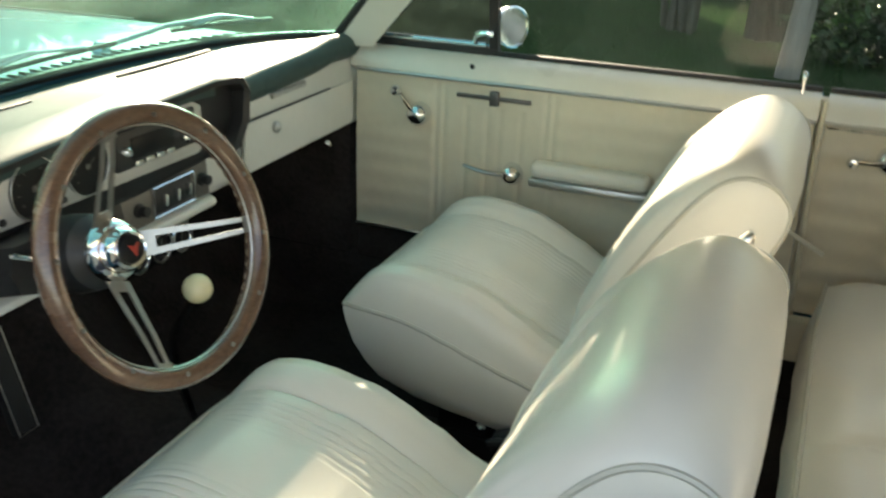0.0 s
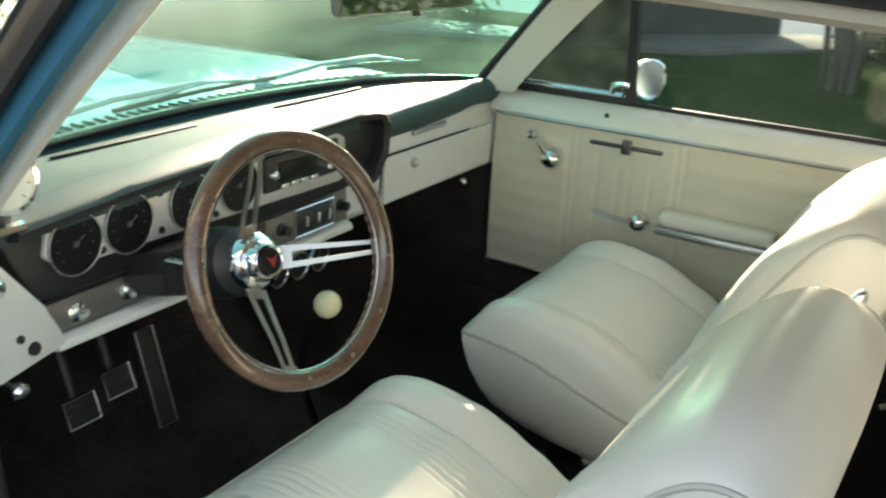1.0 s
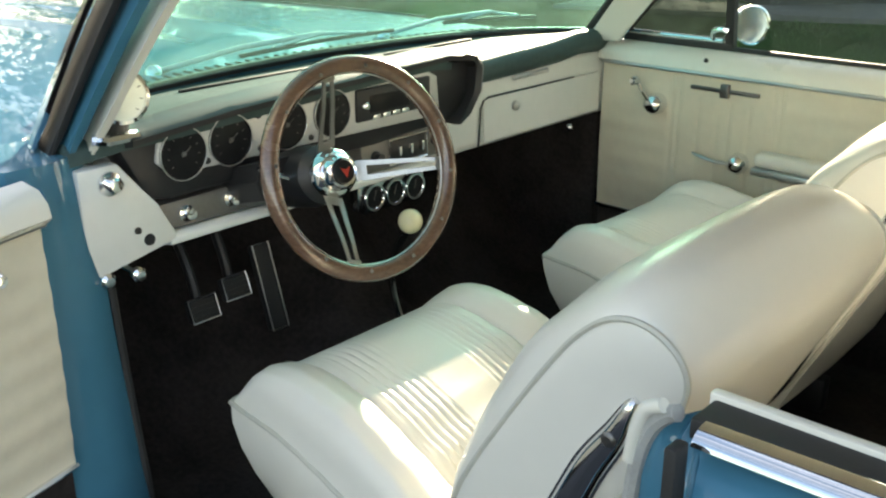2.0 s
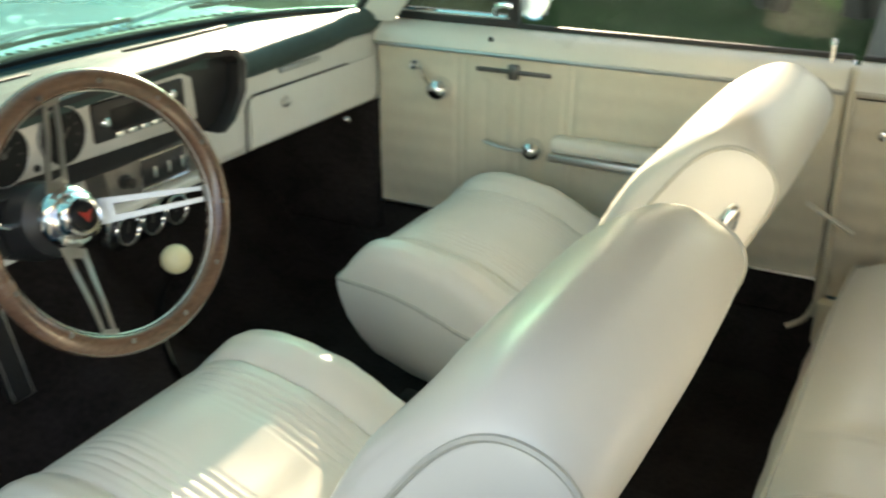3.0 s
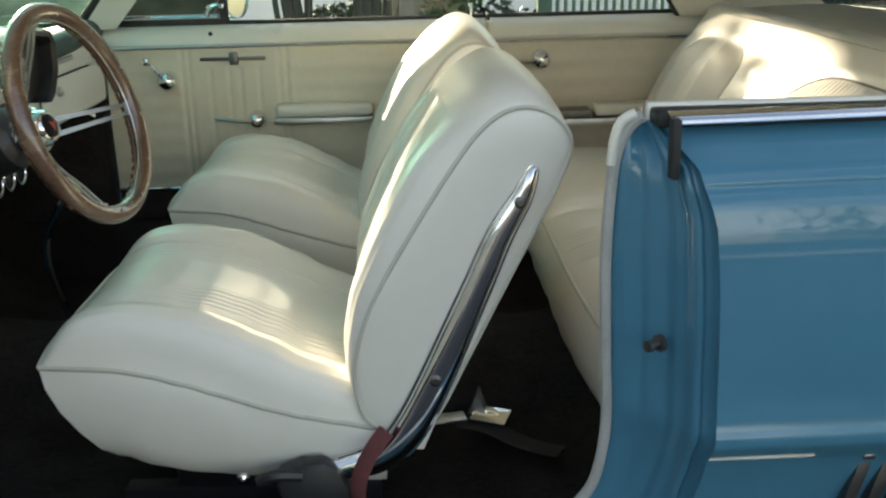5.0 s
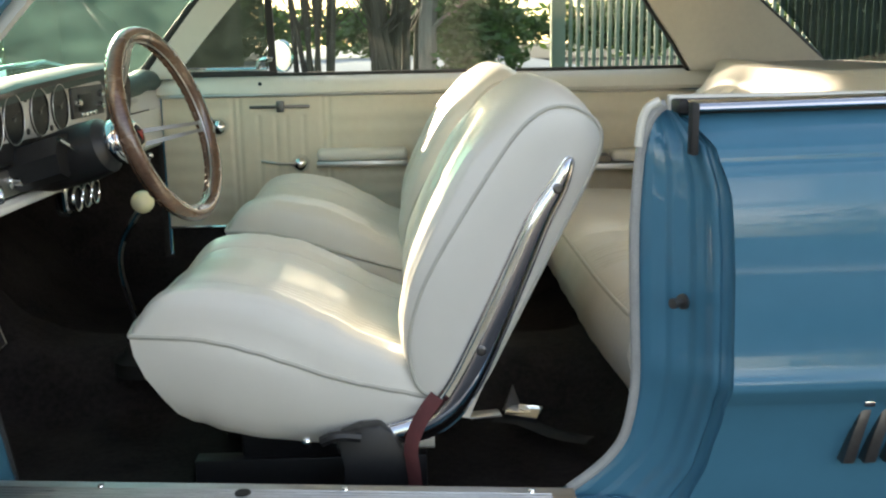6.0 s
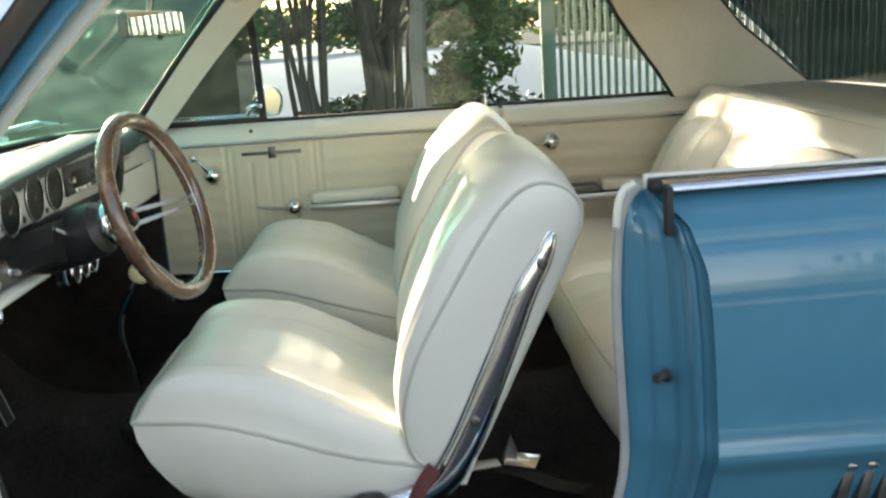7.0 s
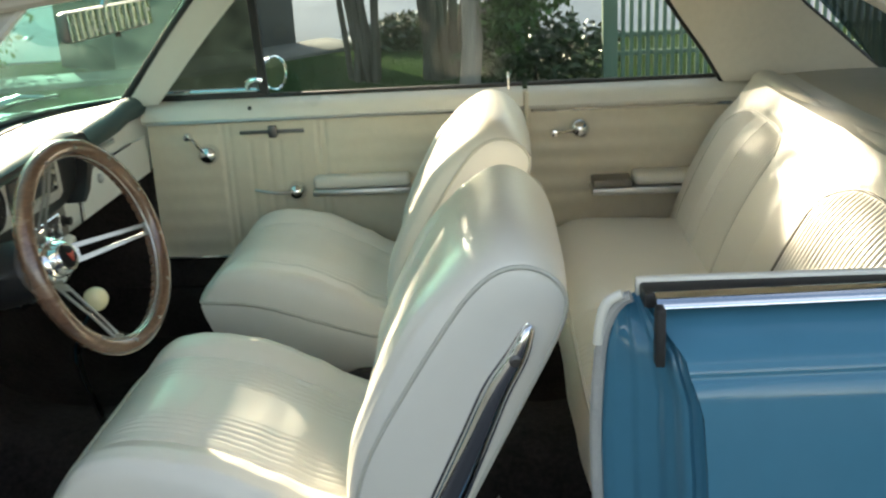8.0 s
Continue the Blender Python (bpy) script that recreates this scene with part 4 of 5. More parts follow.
def bucket_seat(cy, label, slide=(0.0, 0.0), lean=(0.0, 0.0)):
    """slide: x and z shift of the cushion; lean: the same of the backrest."""
    seat = thing("bucket_seat", (-0.5, cy, 0.29), label, "car seat", "front bucket seats")
    hw = 0.256
    sx, sz = slide
    zp = lambda v: sz + pw(v, [(0, 0.611), (0.10, 0.609), (0.22, 0.606), (0.32, 0.597), (0.43, 0.580), (0.54, 0.560), (0.66, 0.540), (0.76, 0.525), (0.88, 0.511), (1.0, 0.497)])
    crown = lambda v: pw(v, [(0, 0.070), (0.15, 0.072), (0.30, 0.082), (0.50, 0.094), (0.65, 0.084), (0.80, 0.064), (1.0, 0.045)])
    bottom = lambda v: sz + pw(v, [(0, 0.462), (0.15, 0.456), (0.28, 0.440), (0.45, 0.426), (0.65, 0.414), (1.0, 0.400)])
    cushion(seat, cy, hw, -0.757 + sx, 0.49, zp, crown, bottom, 0.070, 0.60, ramp=1.9, reach=0.20, groove=0.0034)
    backrest(seat, cy - 0.002, 0.254, *lean)
    part("seat_frame", box(-0.60 + sx, -0.32 + sx, cy - 0.15, cy + 0.17, 0.355, 0.415 + sz, 0.01), BLACK, seat)
    for side in (-1, 1):
        part("seat_track", box(-0.68 + sx, -0.28 + sx, cy + side * 0.14 - 0.018, cy + side * 0.14 + 0.018, 0.255, 0.36, 0.004), BLACK, seat)
    shield = prism([(x + lean[0], z + lean[1]) for x, z in ((-0.405, 0.400), (-0.424, 0.432), (-0.418, 0.456), (-0.385, 0.466), (-0.354, 0.470), (-0.336, 0.456), (-0.318, 0.425), (-0.305, 0.375), (-0.300, 0.335), (-0.42, 0.335))], "y", cy - 0.292, cy - 0.262, 0.006)
    part("hinge_cover", shield, BLACK, seat, "black hinge cover")
    part("adjust_lever", tube(smooth_path([(-0.385 + sx, cy - 0.290, 0.450), (-0.42 + sx, cy - 0.298, 0.456), (-0.445 + sx, cy - 0.294, 0.446)], 4), 0.009, 8), BLACK, seat)
    part("skirt_button", lathe([(0.010, 0), (0.009, 0.006), (0.004, 0.010), (0, 0.0105)], (-0.473 + sx, cy - 0.258, 0.432 + sz), (0, -1, -0.2), 12), CHROME, seat, "chrome snap button")
    return seat


bucket_seat(-0.445, "cream vinyl bucket seat with pleats and chrome hinge arm")
bucket_seat(0.327, "cream vinyl bucket seat beside the closed passenger door", (0.010, 0.018), (-0.014, 0.005))

single("seat_belt", tube(smooth_path([(-0.262, -0.728, 0.512), (-0.280, -0.738, 0.492), (-0.297, -0.744, 0.462), (-0.305, -0.747, 0.432), (-0.302, -0.747, 0.40), (-0.292, -0.740, 0.30)], 5), 0.013, 8, flat=0.14, up=(0.6, 0.8, 0)), MAROON, "maroon seat belt webbing hanging beside the bucket seat", "seat belt")


def rear_seat():
    seat = thing("bench_seat", (0.3, YC, 0.36), "cream vinyl rear bench with pleated inserts", "rear seat")
    zp = lambda v: 0.606 - 0.02 * v
    crown = lambda v: 0.042
    bottom = lambda v: pw(v, [(0, 0.33), (0.3, 0.36), (1, 0.40)])

    def bench(u):
        """Channels of the bench: deep on the worn driver's half, pressed nearly flat on the other."""
        c = (abs(u) * 0.655 - 0.41) / 0.25
        return pleat(c * 0.56, 8) * (1.0 if u < 0 else 0.06)
    cushion(seat, YC, 0.655, 0.052, 0.44, zp, crown, bottom, 0.075, 0.0, rise_rows=[(0, 0.70), (0.04, 0.85), (0.12, 0.95), (0.5, 1.0), (0.88, 1.0), (0.95, 0.8), (0.985, 0.4), (1.0, 0.0)], sewn=bench, lip=0.035, groove=0.006, nu=300, ramp=3.0)
    # back: two dished places with pleated inserts
    def fn(u, v):
        y = YC + 0.66 * (2 * u - 1)
        z = 0.50 + 0.478 * v
        x = 0.36 + 0.40 * (z - 0.52) + 0.06 * max(0, v - 0.75) ** 1.5 * 4
        x -= 0.035 * math.sin(math.pi * min(1, v * 1.15)) ** 0.7 if v < 0.87 else 0.0
        c = abs(y - YC)
        x -= 0.012 * (1 - min(1, abs(c - 0.30) / 0.33) ** 2)
        s = (c - 0.375) / 0.222
        ins = abs(s)
        top_edge = 0.895 - 0.10 * ins ** 4 if ins < 1 else 0.795
        if ins < 0.97 and v < top_edge and (y < YC or not -0.12 < s < 0.24):
            worn = 0.35 + 0.65 * min(1.0, max(0.0, (v - 0.30) / 0.25)) if y > YC else 1.0
            x += 0.0062 * worn * (1 - abs(math.sin(math.pi * c / 0.0145))) ** 1.3 * min(1, (top_edge - v) / 0.02)
        d = min(abs(ins - 1) * 0.222 if v < top_edge else 9, abs(v - top_edge) * 0.49 if ins < 1 else 9)
        x += 0.005 * math.exp(-(d / 0.006) ** 2)
        x += 0.002 * math.exp(-((v - 0.80) * 0.49 / 0.004) ** 2) if c < 0.095 else 0.0
        x += 0.003 * noise.noise(Vector((y * 6, z * 6, 1)))
        return (x, y, z)
    back = part("seat_back", sheet(fn, 900, 60, (0.10, 0, 0)), VINYL, seat)
    for c0 in (-0.375, 0.375):
        arch = []
        for k in range(33):
            s = k / 32 * 2 - 1
            side = max(-1.0, min(1.0, s * 1.7))
            v = 0.12 + 0.675 * min(1.0, (1 - abs(s)) / 0.41) if abs(s) > 0.59 else 0.895 - 0.10 * abs(side) ** 4
            p = Vector(fn(0.5 + (c0 + 0.224 * side) / 1.32, v))
            arch.append(p + Vector((-0.002, 0, 0)))
        part("piping", tube(arch, 0.0024 if c0 < 0 else 0.0014, 6), SEAM if c0 < 0 else PIPING, back, "sewn piping round the pleated insert")
    part("back_roll", tube([(0.600, YC - 0.66 + 0.165 * i, 0.958 + 0.008 * math.sin(i)) for i in range(9)], 0.036, 12, flat=0.75), VINYL, seat, "rolled top edge")


rear_seat()


# ---------------------------------------------------------------- dashboard
dash = thing("dashboard", (-1.1, YC, 0.77), "white painted dashboard with dark teal pad and brushed instrument panel", "dashboard")
part("dash_body", prism([(-1.28, 0.950), (-1.05, 0.945), (-1.032, 0.93), (-1.030, 0.79), (-1.040, 0.772), (-1.06, 0.768), (-1.26, 0.80)], "y", -0.775, 0.742, 0.006), WHITE, dash, "white painted steel dash")


def pad_edge(y):
    return pw(y, [(-0.78, -0.985), (-0.66, -0.965), (0.05, -0.965), (0.14, -1.035), (0.24, -1.045), (0.75, -1.05)])


def pad_height(y):
    return pw(y, [(-0.78, 0.985), (-0.68, 1.0), (0.0, 1.026), (0.08, 1.018), (0.16, 0.986), (0.24, 0.979), (0.50, 0.984), (0.60, 0.995), (0.75, 0.988)])


def dash_top(u, v):
    y = -0.775 + 1.518 * v
    s = max(-1.0, min(1.0, (y - YC) / 0.755))
    back = ws_base(s) + 0.012
    x = back + (pad_edge(y) - back) * u
    z = 0.972 + (pad_height(y) - 0.972) * u ** 2 - 0.018 * u ** 12
    return (x, y, z)


part("dash_pad", sheet(dash_top, 24, 60, (0, 0, -0.02)), PAD, dash, "dark teal padded dash top")
part("pad_roll", tube([(pad_edge(y) + 0.004, y, pad_height(y) - 0.031) for y in [0.17 + 0.0715 * i for i in range(9)]], 0.030, 12), PAD, dash, "rolled dash pad lip")
for y0, y1 in ((-0.42, -0.10), (0.12, 0.42)):
    part("defroster_slot", box(-1.228, -1.221, y0, y1, 0.966, 0.9775, 0.001), RUBBER, dash)

pod = part("instrument_pod", prism([(-0.705, 0.975), (-0.64, 0.992), (0.04, 1.018), (0.105, 1.012), (0.136, 0.985), (0.130, 0.935), (0.085, 0.885), (0.045, 0.872), (-0.16, 0.866), (-0.62, 0.862), (-0.655, 0.872)], "x", -1.04, -0.975, 0.010), BLACK, dash, "black instrument pod")
part("brow", loft([[(-1.03, y, z + 0.004), (-0.955, y, z + 0.006), (-0.944, y, z - 0.002), (-0.946, y, z - 0.012), (-0.98, y, z - 0.020), (-1.03, y, z - 0.020)] for y, z in ((-0.69, 0.982), (-0.5, 0.998), (-0.2, 1.010), (0.03, 1.018), (0.10, 1.010), (0.13, 0.985))]), BLACK, pod, "padded black brow")
part("pod_end", loft([[(-1.03, y - 0.012, z), (-0.950, y - 0.014, z), (-0.942, y - 0.004, z), (-0.952, y + 0.012, z), (-1.03, y + 0.016, z)] for y, z in ((0.062, 0.872), (0.092, 0.888), (0.124, 0.93), (0.130, 0.98), (0.108, 1.008), (0.08, 1.015))]), BLACK, pod)


def bezel():
    plate = part("bezel", prism([(-0.612, 0.905), (-0.640, 0.93), (-0.632, 0.968), (-0.60, 0.980), (-0.02, 0.992), (0.015, 0.975), (0.022, 0.905), (0.0, 0.895)], "x", -0.978, -0.969, 0.003), BEZEL, pod, "brushed silver instrument bezel")
    for y, z in ((-0.590, 0.936), (-0.497, 0.941), (-0.376, 0.945), (-0.270, 0.947)):
        d = part("gauge", lathe([(0.0435, 0), (0.0435, 0.003), (0.041, 0.004), (0.040, 0.002), (0, 0.002)], (-0.969, y, z), (1, 0, 0), 28), DIAL, pod, "round black gauge")
        part("gauge_ring", tube([(-0.9655, y + 0.0435 * math.cos(a), z + 0.0435 * math.sin(a)) for a in [i * math.pi / 14 for i in range(28)]], 0.0012, 6, closed=True), STEEL, d)
        part("needle", tube([(-0.9655, y - 0.004, z - 0.004), (-0.9655, y + 0.014, z + 0.010)], 0.0008, 5), MARK, d)
        part("needle_hub", lathe([(0.004, 0), (0.004, 0.003), (0, 0.0035)], (-0.967, y, z), (1, 0, 0), 10), MARK, d)
        for i in range(9):
            a = radians(220 - 260 * i / 8)
            part("tick", box(-0.9669, -0.9661, -0.0005, 0.0005, 0.027, 0.031, m=Matrix.Translation((0, y, z)) @ Matrix.Rotation(a - math.pi / 2, 4, "X")), MARK, d)
    for y, z in ((-0.545, 0.915), (-0.545, 0.972), (-0.436, 0.972), (-0.436, 0.915), (-0.322, 0.912)):
        part("indicator", lathe([(0.006, 0), (0.005, 0.003), (0, 0.0035)], (-0.969, y, z), (1, 0, 0), 10), BLACK, pod)
    radio = part("radio", box(-0.975, -0.962, -0.212, -0.012, 0.918, 0.980, 0.004), BLACK, pod, "black radio")
    part("radio_dial", box(-0.963, -0.960, -0.180, -0.075, 0.932, 0.966, 0.001), DIAL, radio)
    for i in range(4):
        part("push_button", box(-0.962, -0.957, -0.176 + 0.026 * i, -0.156 + 0.026 * i, 0.921, 0.929, 0.001), CHROME, radio)
    for z in (0.938, 0.962):
        part("radio_knob", lathe([(0.008, 0), (0.008, 0.010), (0.005, 0.013), (0, 0.0135)], (-0.962, -0.050, z), (1, 0, 0), 12), CHROME, radio)
    part("radio_knob", lathe([(0.008, 0), (0.008, 0.010), (0.005, 0.013), (0, 0.0135)], (-0.962, -0.197, 0.950), (1, 0, 0), 12), CHROME, radio)


bezel()
# lower switch strips
left_strip = part("switch_panel", prism([(-0.640, 0.855), (-0.385, 0.858), (-0.380, 0.808), (-0.615, 0.810)], "x", -1.035, -0.985, 0.003), SATIN, dash, "brushed switch panel")
for y, z in ((-0.585, 0.832), (-0.495, 0.836)):
    part("switch_knob", lathe([(0.014, 0), (0.014, 0.004), (0.008, 0.006), (0.009, 0.020), (0, 0.022)], (-0.985, y, z), (1, 0, 0), 14), CHROME, left_strip)
right_strip = part("control_panel", prism([(-0.19, 0.868), (0.04, 0.872), (0.046, 0.808), (-0.18, 0.806)], "x", -1.035, -0.982, 0.003), SATIN, dash, "satin heater control panel")
part("control_plate", box(-0.983, -0.978, -0.115, -0.012, 0.818, 0.862, 0.002), BLACK, right_strip)
part("control_frame", tube([(-0.976, -0.118, 0.815), (-0.976, -0.009, 0.815), (-0.976, -0.009, 0.865), (-0.976, -0.118, 0.865)], 0.0025, 6, closed=True), CHROME, right_strip)
for y in (-0.095, -0.062, -0.03):
    part("slider", box(-0.980, -0.968, y, y + 0.006, 0.83, 0.85, 0.001), CHROME, right_strip)
for y, z in ((-0.150, 0.838), (0.020, 0.842)):
    part("switch_knob", lathe([(0.012, 0), (0.012, 0.004), (0.008, 0.006), (0.009, 0.018), (0, 0.020)], (-0.982, y, z), (1, 0, 0), 14), BLACK, right_strip)
part("lower_lip", prism([(-1.03, 0.800), (-0.985, 0.806), (-0.972, 0.800), (-0.972, 0.788), (-1.03, 0.776)], "y", -0.625, 0.050, 0.003), WHITE, dash, "pale lower dash lip")
end_panel = part("end_panel", prism([(-0.772, 0.943), (-0.705, 0.943), (-0.642, 0.862), (-0.612, 0.808), (-0.615, 0.796), (-0.772, 0.765)], "x", -1.03, -0.972, 0.004), WHITE, dash, "white painted dash end")
part("light_switch", lathe([(0.020, 0), (0.019, 0.004), (0.011, 0.006), (0.013, 0.020), (0.009, 0.024), (0, 0.025)], (-0.972, -0.722, 0.915), (1, 0, 0), 18), CHROME, end_panel, "round chrome switch")
for y, z, r in ((-0.683, 0.829, 0.006), (-0.664, 0.809, 0.010)):
    part("plug", lathe([(r, 0), (r * 0.9, 0.003), (0, 0.0035)], (-0.972, y, z), (1, 0, 0), 12), RUBBER, end_panel)
for y, z in ((-0.744, 0.762), (-0.690, 0.757)):
    k = part("pull_knob", lathe([(0.005, -0.03), (0.005, 0.004), (0.012, 0.007), (0.013, 0.016), (0.008, 0.021), (0, 0.022)], (-0.985, y, z), (1, 0, -0.05), 16), CHROME, dash, "chrome pull knob")

part("column_trim", loft([[(-1.0, y - 0.010, z), (-0.975, y - 0.010, z), (-0.970, y, z), (-0.975, y + 0.008, z), (-1.0, y + 0.008, z)] for y, z in ((-0.362, 0.800), (-0.374, 0.820), (-0.380, 0.84), (-0.372, 0.862))]), WHITE, dash, "pale trim beside the column")
# glovebox
part("glovebox_door", sheet(lambda u, v: (-1.0285 + 0.004, 0.232 + 0.46 * u, 0.785 + 0.098 * v), 4, 4, (-0.004, 0, 0)), WHITE, dash, "white glovebox lid")
part("glovebox_seam", tube([(-1.0262, 0.215, 0.776), (-1.0262, 0.222, 0.865), (-1.0262, 0.232, 0.880), (-1.0262, 0.25, 0.886), (-1.0262, 0.58, 0.884)], 0.0022, 6), RUBBER, dash)
part("glovebox_lock", lathe([(0.012, 0), (0.011, 0.006), (0.006, 0.010), (0, 0.0105)], (-1.0245, 0.343, 0.853), (1, 0, 0), 14), STEEL, dash, "round lock button")
part("dash_vent", box(-1.034, -1.024, 0.338, 0.474, 0.911, 0.922, 0.003), STEEL, dash, "narrow bright badge slot")
part("under_dash_bolt", ball((-1.03, 0.575, 0.758), 0.009, 10), CHROME, dash)

# add-on gauges
tri = thing("gauge_cluster", (-1.0, -0.085, 0.72), "three round chrome gauges in a bracket under the dash", "gauges")
part("bracket", prism([(-0.180, 0.790), (0.000, 0.782), (0.012, 0.770), (0.010, 0.726), (-0.004, 0.716), (-0.16, 0.714), (-0.178, 0.726)], "x", -1.03, -1.004, 0.005), CHROME, tri, "chrome bracket")
for y, z in ((-0.142, 0.750), (-0.084, 0.749), (-0.026, 0.748)):
    d = part("gauge", lathe([(0.026, 0), (0.027, 0.008), (0.024, 0.010), (0.022, 0.006), (0, 0.006)], (-1.004, y, z), (1, 0, 0.05), 22), DIAL, tri)
    part("gauge_ring", tube([(-0.9945, y + 0.0255 * math.cos(a), z + 0.0255 * math.sin(a)) for a in [i * math.pi / 12 for i in range(24)]], 0.003, 6, closed=True), CHROME, d)
    part("needle", tube([(-0.9965, y, z - 0.006), (-0.9965, y + 0.006, z + 0.014)], 0.001, 5), MARK, d)

tach = thing("tachometer", (-0.98, -0.70, 0.99), "round white-faced tachometer in a chrome cup on the dash", "gauge")
td = Vector((0.93, -0.20, 0.10)).normalized()
tc = Vector((-0.965, -0.690, 1.045))
cup = part("cup", lathe([(0.0, -0.055), (0.022, -0.052), (0.034, -0.035), (0.040, 0.0), (0.042, 0.007), (0.0365, 0.009), (0.036, 0.001), (0, 0.001)], tc, td, 28), CHROME, tach, "chrome cup")
face = part("dial", lathe([(0.036, 0.0015), (0.036, 0.003), (0, 0.003)], tc, td, 28), DIALW, cup, "white dial")
tq = Matrix.Translation(tc) @ td.to_track_quat("Z", "Y").to_matrix().to_4x4()
for i in range(9):
    a = radians(225 - 270 * i / 8)
    part("tick", box(0.028, 0.033, -0.0006, 0.0006, 0.003, 0.0036, m=tq @ Matrix.Rotation(a, 4, "Z")), RUBBER, face)
part("needle", box(-0.006, 0.024, -0.0007, 0.0007, 0.004, 0.0048, m=tq @ Matrix.Rotation(radians(200), 4, "Z")), RUBBER, face)
part("needle_hub", lathe([(0.005, 0.003), (0.004, 0.006), (0, 0.0065)], tc, td, 12), RUBBER, face)
part("stalk", tube([(-0.985, -0.70, 0.985), (-0.980, -0.695, 1.012)], 0.022, 12), BLACK, tach)
part("clamp", tube([(-0.965, -0.745, 0.988), (-0.955, -0.725, 0.985), (-0.955, -0.675, 0.985)], 0.009, 8), CHROME, tach)

# ---------------------------------------------------------------- steering wheel and controls
WC = Vector((-0.7255, -0.423, 0.922))
WN = Vector((0.9432, -0.1578, 0.2924)).normalized()
WR = Vector((0, 0, 1)).cross(WN).normalized()
WU = WN.cross(WR)
RIM = 0.1645


def on_wheel(r, ang, h=0.0):
    return WC + (WR * math.cos(radians(ang)) + WU * math.sin(radians(ang))) * r + WN * h


def steering_wheel():
    sw = thing("steering_wheel", WC - WN * 0.30, "wood-rimmed steering wheel with three slotted metal spokes", "steering wheel")
    k = 192
    pts = [on_wheel(RIM, 360 * i / k) for i in range(k)]
    rim = part("rim", tube(pts, 0.0142, 12, closed=True, up=WN), WOOD, sw, "walnut rim")
    part("finger_grip", tube([on_wheel(RIM - 0.002, 360 * i / 480, -0.0085) for i in range(480)], [0.0092 + 0.0017 * abs(math.sin(math.pi * i / 8)) ** 0.6 for i in range(480)], 8, closed=True, up=WN), WOOD, rim, "scalloped finger grips")
    part("rim_band", tube([on_wheel(RIM - 0.0134, 360 * i / k) for i in range(k)], 0.0018, 6, closed=True), STEEL, rim, "metal inner band")
    for i in range(12):
        part("rivet", lathe([(0.0034, 0), (0.003, 0.0012), (0, 0.0016)], on_wheel(RIM - 0.004, 19 + 30 * i, 0.0134), WN, 10), GUNMETAL, rim)
    for ang in (102, 251, 354):
        own = bmesh.new()
        for off in (-1, 1):
            rows = []
            for r, w, t, h in ((0.040, 0.0085, 0.0090, -0.090), (0.075, 0.0070, 0.0080, -0.062), (0.110, 0.0056, 0.0070, -0.032), (0.142, 0.0045, 0.0062, -0.009), (0.160, 0.0040, 0.0056, -0.001)):
                c = on_wheel(r, ang, h)
                side = (WR * -math.sin(radians(ang)) + WU * math.cos(radians(ang)))
                a, b = c + side * off * w, c + side * off * (w + t)
                up = WN * 0.0016
                rows.append([a - up, b - up, b + up, a + up])
            own = loft(rows, own)
        side = WR * -math.sin(radians(ang)) + WU * math.cos(radians(ang))
        own = loft([[on_wheel(r, ang, h) - side * w - WN * 0.0016, on_wheel(r, ang, h) + side * w - WN * 0.0016, on_wheel(r, ang, h) + side * w + WN * 0.0016, on_wheel(r, ang, h) - side * w + WN * 0.0016] for r, w, h in ((0.034, 0.0086, -0.0945), (0.045, 0.0083, -0.0862), (0.054, 0.0080, -0.079))], own)
        spoke = part("spoke", own, SPOKE, sw, "slotted brushed spoke")
        part("spoke_tip", prism([(0.144, -0.011), (0.162, -0.012), (0.162, 0.012), (0.144, 0.011)], "z", -0.002, 0.002, 0.0, m=Matrix.Translation(WC - WN * 0.003) @ Matrix((WR.to_tuple() + (0,), WU.to_tuple() + (0,), WN.to_tuple() + (0,), (0, 0, 0, 1))).transposed() @ Matrix.Rotation(radians(ang), 4, "Z")), SPOKE, spoke)
    hub = part("hub", lathe([(0.036, -0.112), (0.040, -0.104), (0.041, -0.098), (0.038, -0.092), (0.040, -0.088), (0.036, -0.080), (0.030, -0.076), (0.027, -0.064), (0.023, -0.060), (0.020, -0.062), (0, -0.062)], WC, WN, 32), CHROME, sw, "polished chrome hub")
    part("horn_button", lathe([(0.0195, -0.0625), (0.0185, -0.059), (0.012, -0.056), (0, -0.0555)], WC, WN, 24), DIAL, hub, "black horn button")
    part("button_badge", prism([(0.0, -0.010), (0.009, 0.007), (0.0, 0.003), (-0.009, 0.007)], "z", -0.0555, -0.0540, 0.0, m=Matrix.Translation(WC) @ Matrix((WR.to_tuple() + (0,), WU.to_tuple() + (0,), WN.to_tuple() + (0,), (0, 0, 0, 1))).transposed()), RED, hub, "small red badge")


steering_wheel()
column = thing("steering_column", WC - WN * 0.35, "black steering column with turn signal lever", "steering column")
part("column_tube", lathe([(0.040, -0.64), (0.040, -0.28), (0.050, -0.25), (0.054, -0.17), (0.050, -0.125), (0.036, -0.112)], WC, WN, 24), BLACK, column)
part("turn_signal", tube([WC - WN * 0.155 + WR * -0.04, WC - WN * 0.15 + WR * -0.105 + WU * 0.03], [0.004, 0.0045], 8), CHROME, column, "chrome turn signal lever")
part("column_cover", loft([[(x, YC - 0.432 + dy, z + dz) for dy, dz in ((-0.048, 0.0), (-0.036, -0.035), (0.0, -0.048), (0.036, -0.035), (0.048, 0.0), (0.036, 0.03), (-0.036, 0.03))] for x, z in ((-1.03, 0.845), (-0.95, 0.868), (-0.90, 0.882))]), BLACK, column)

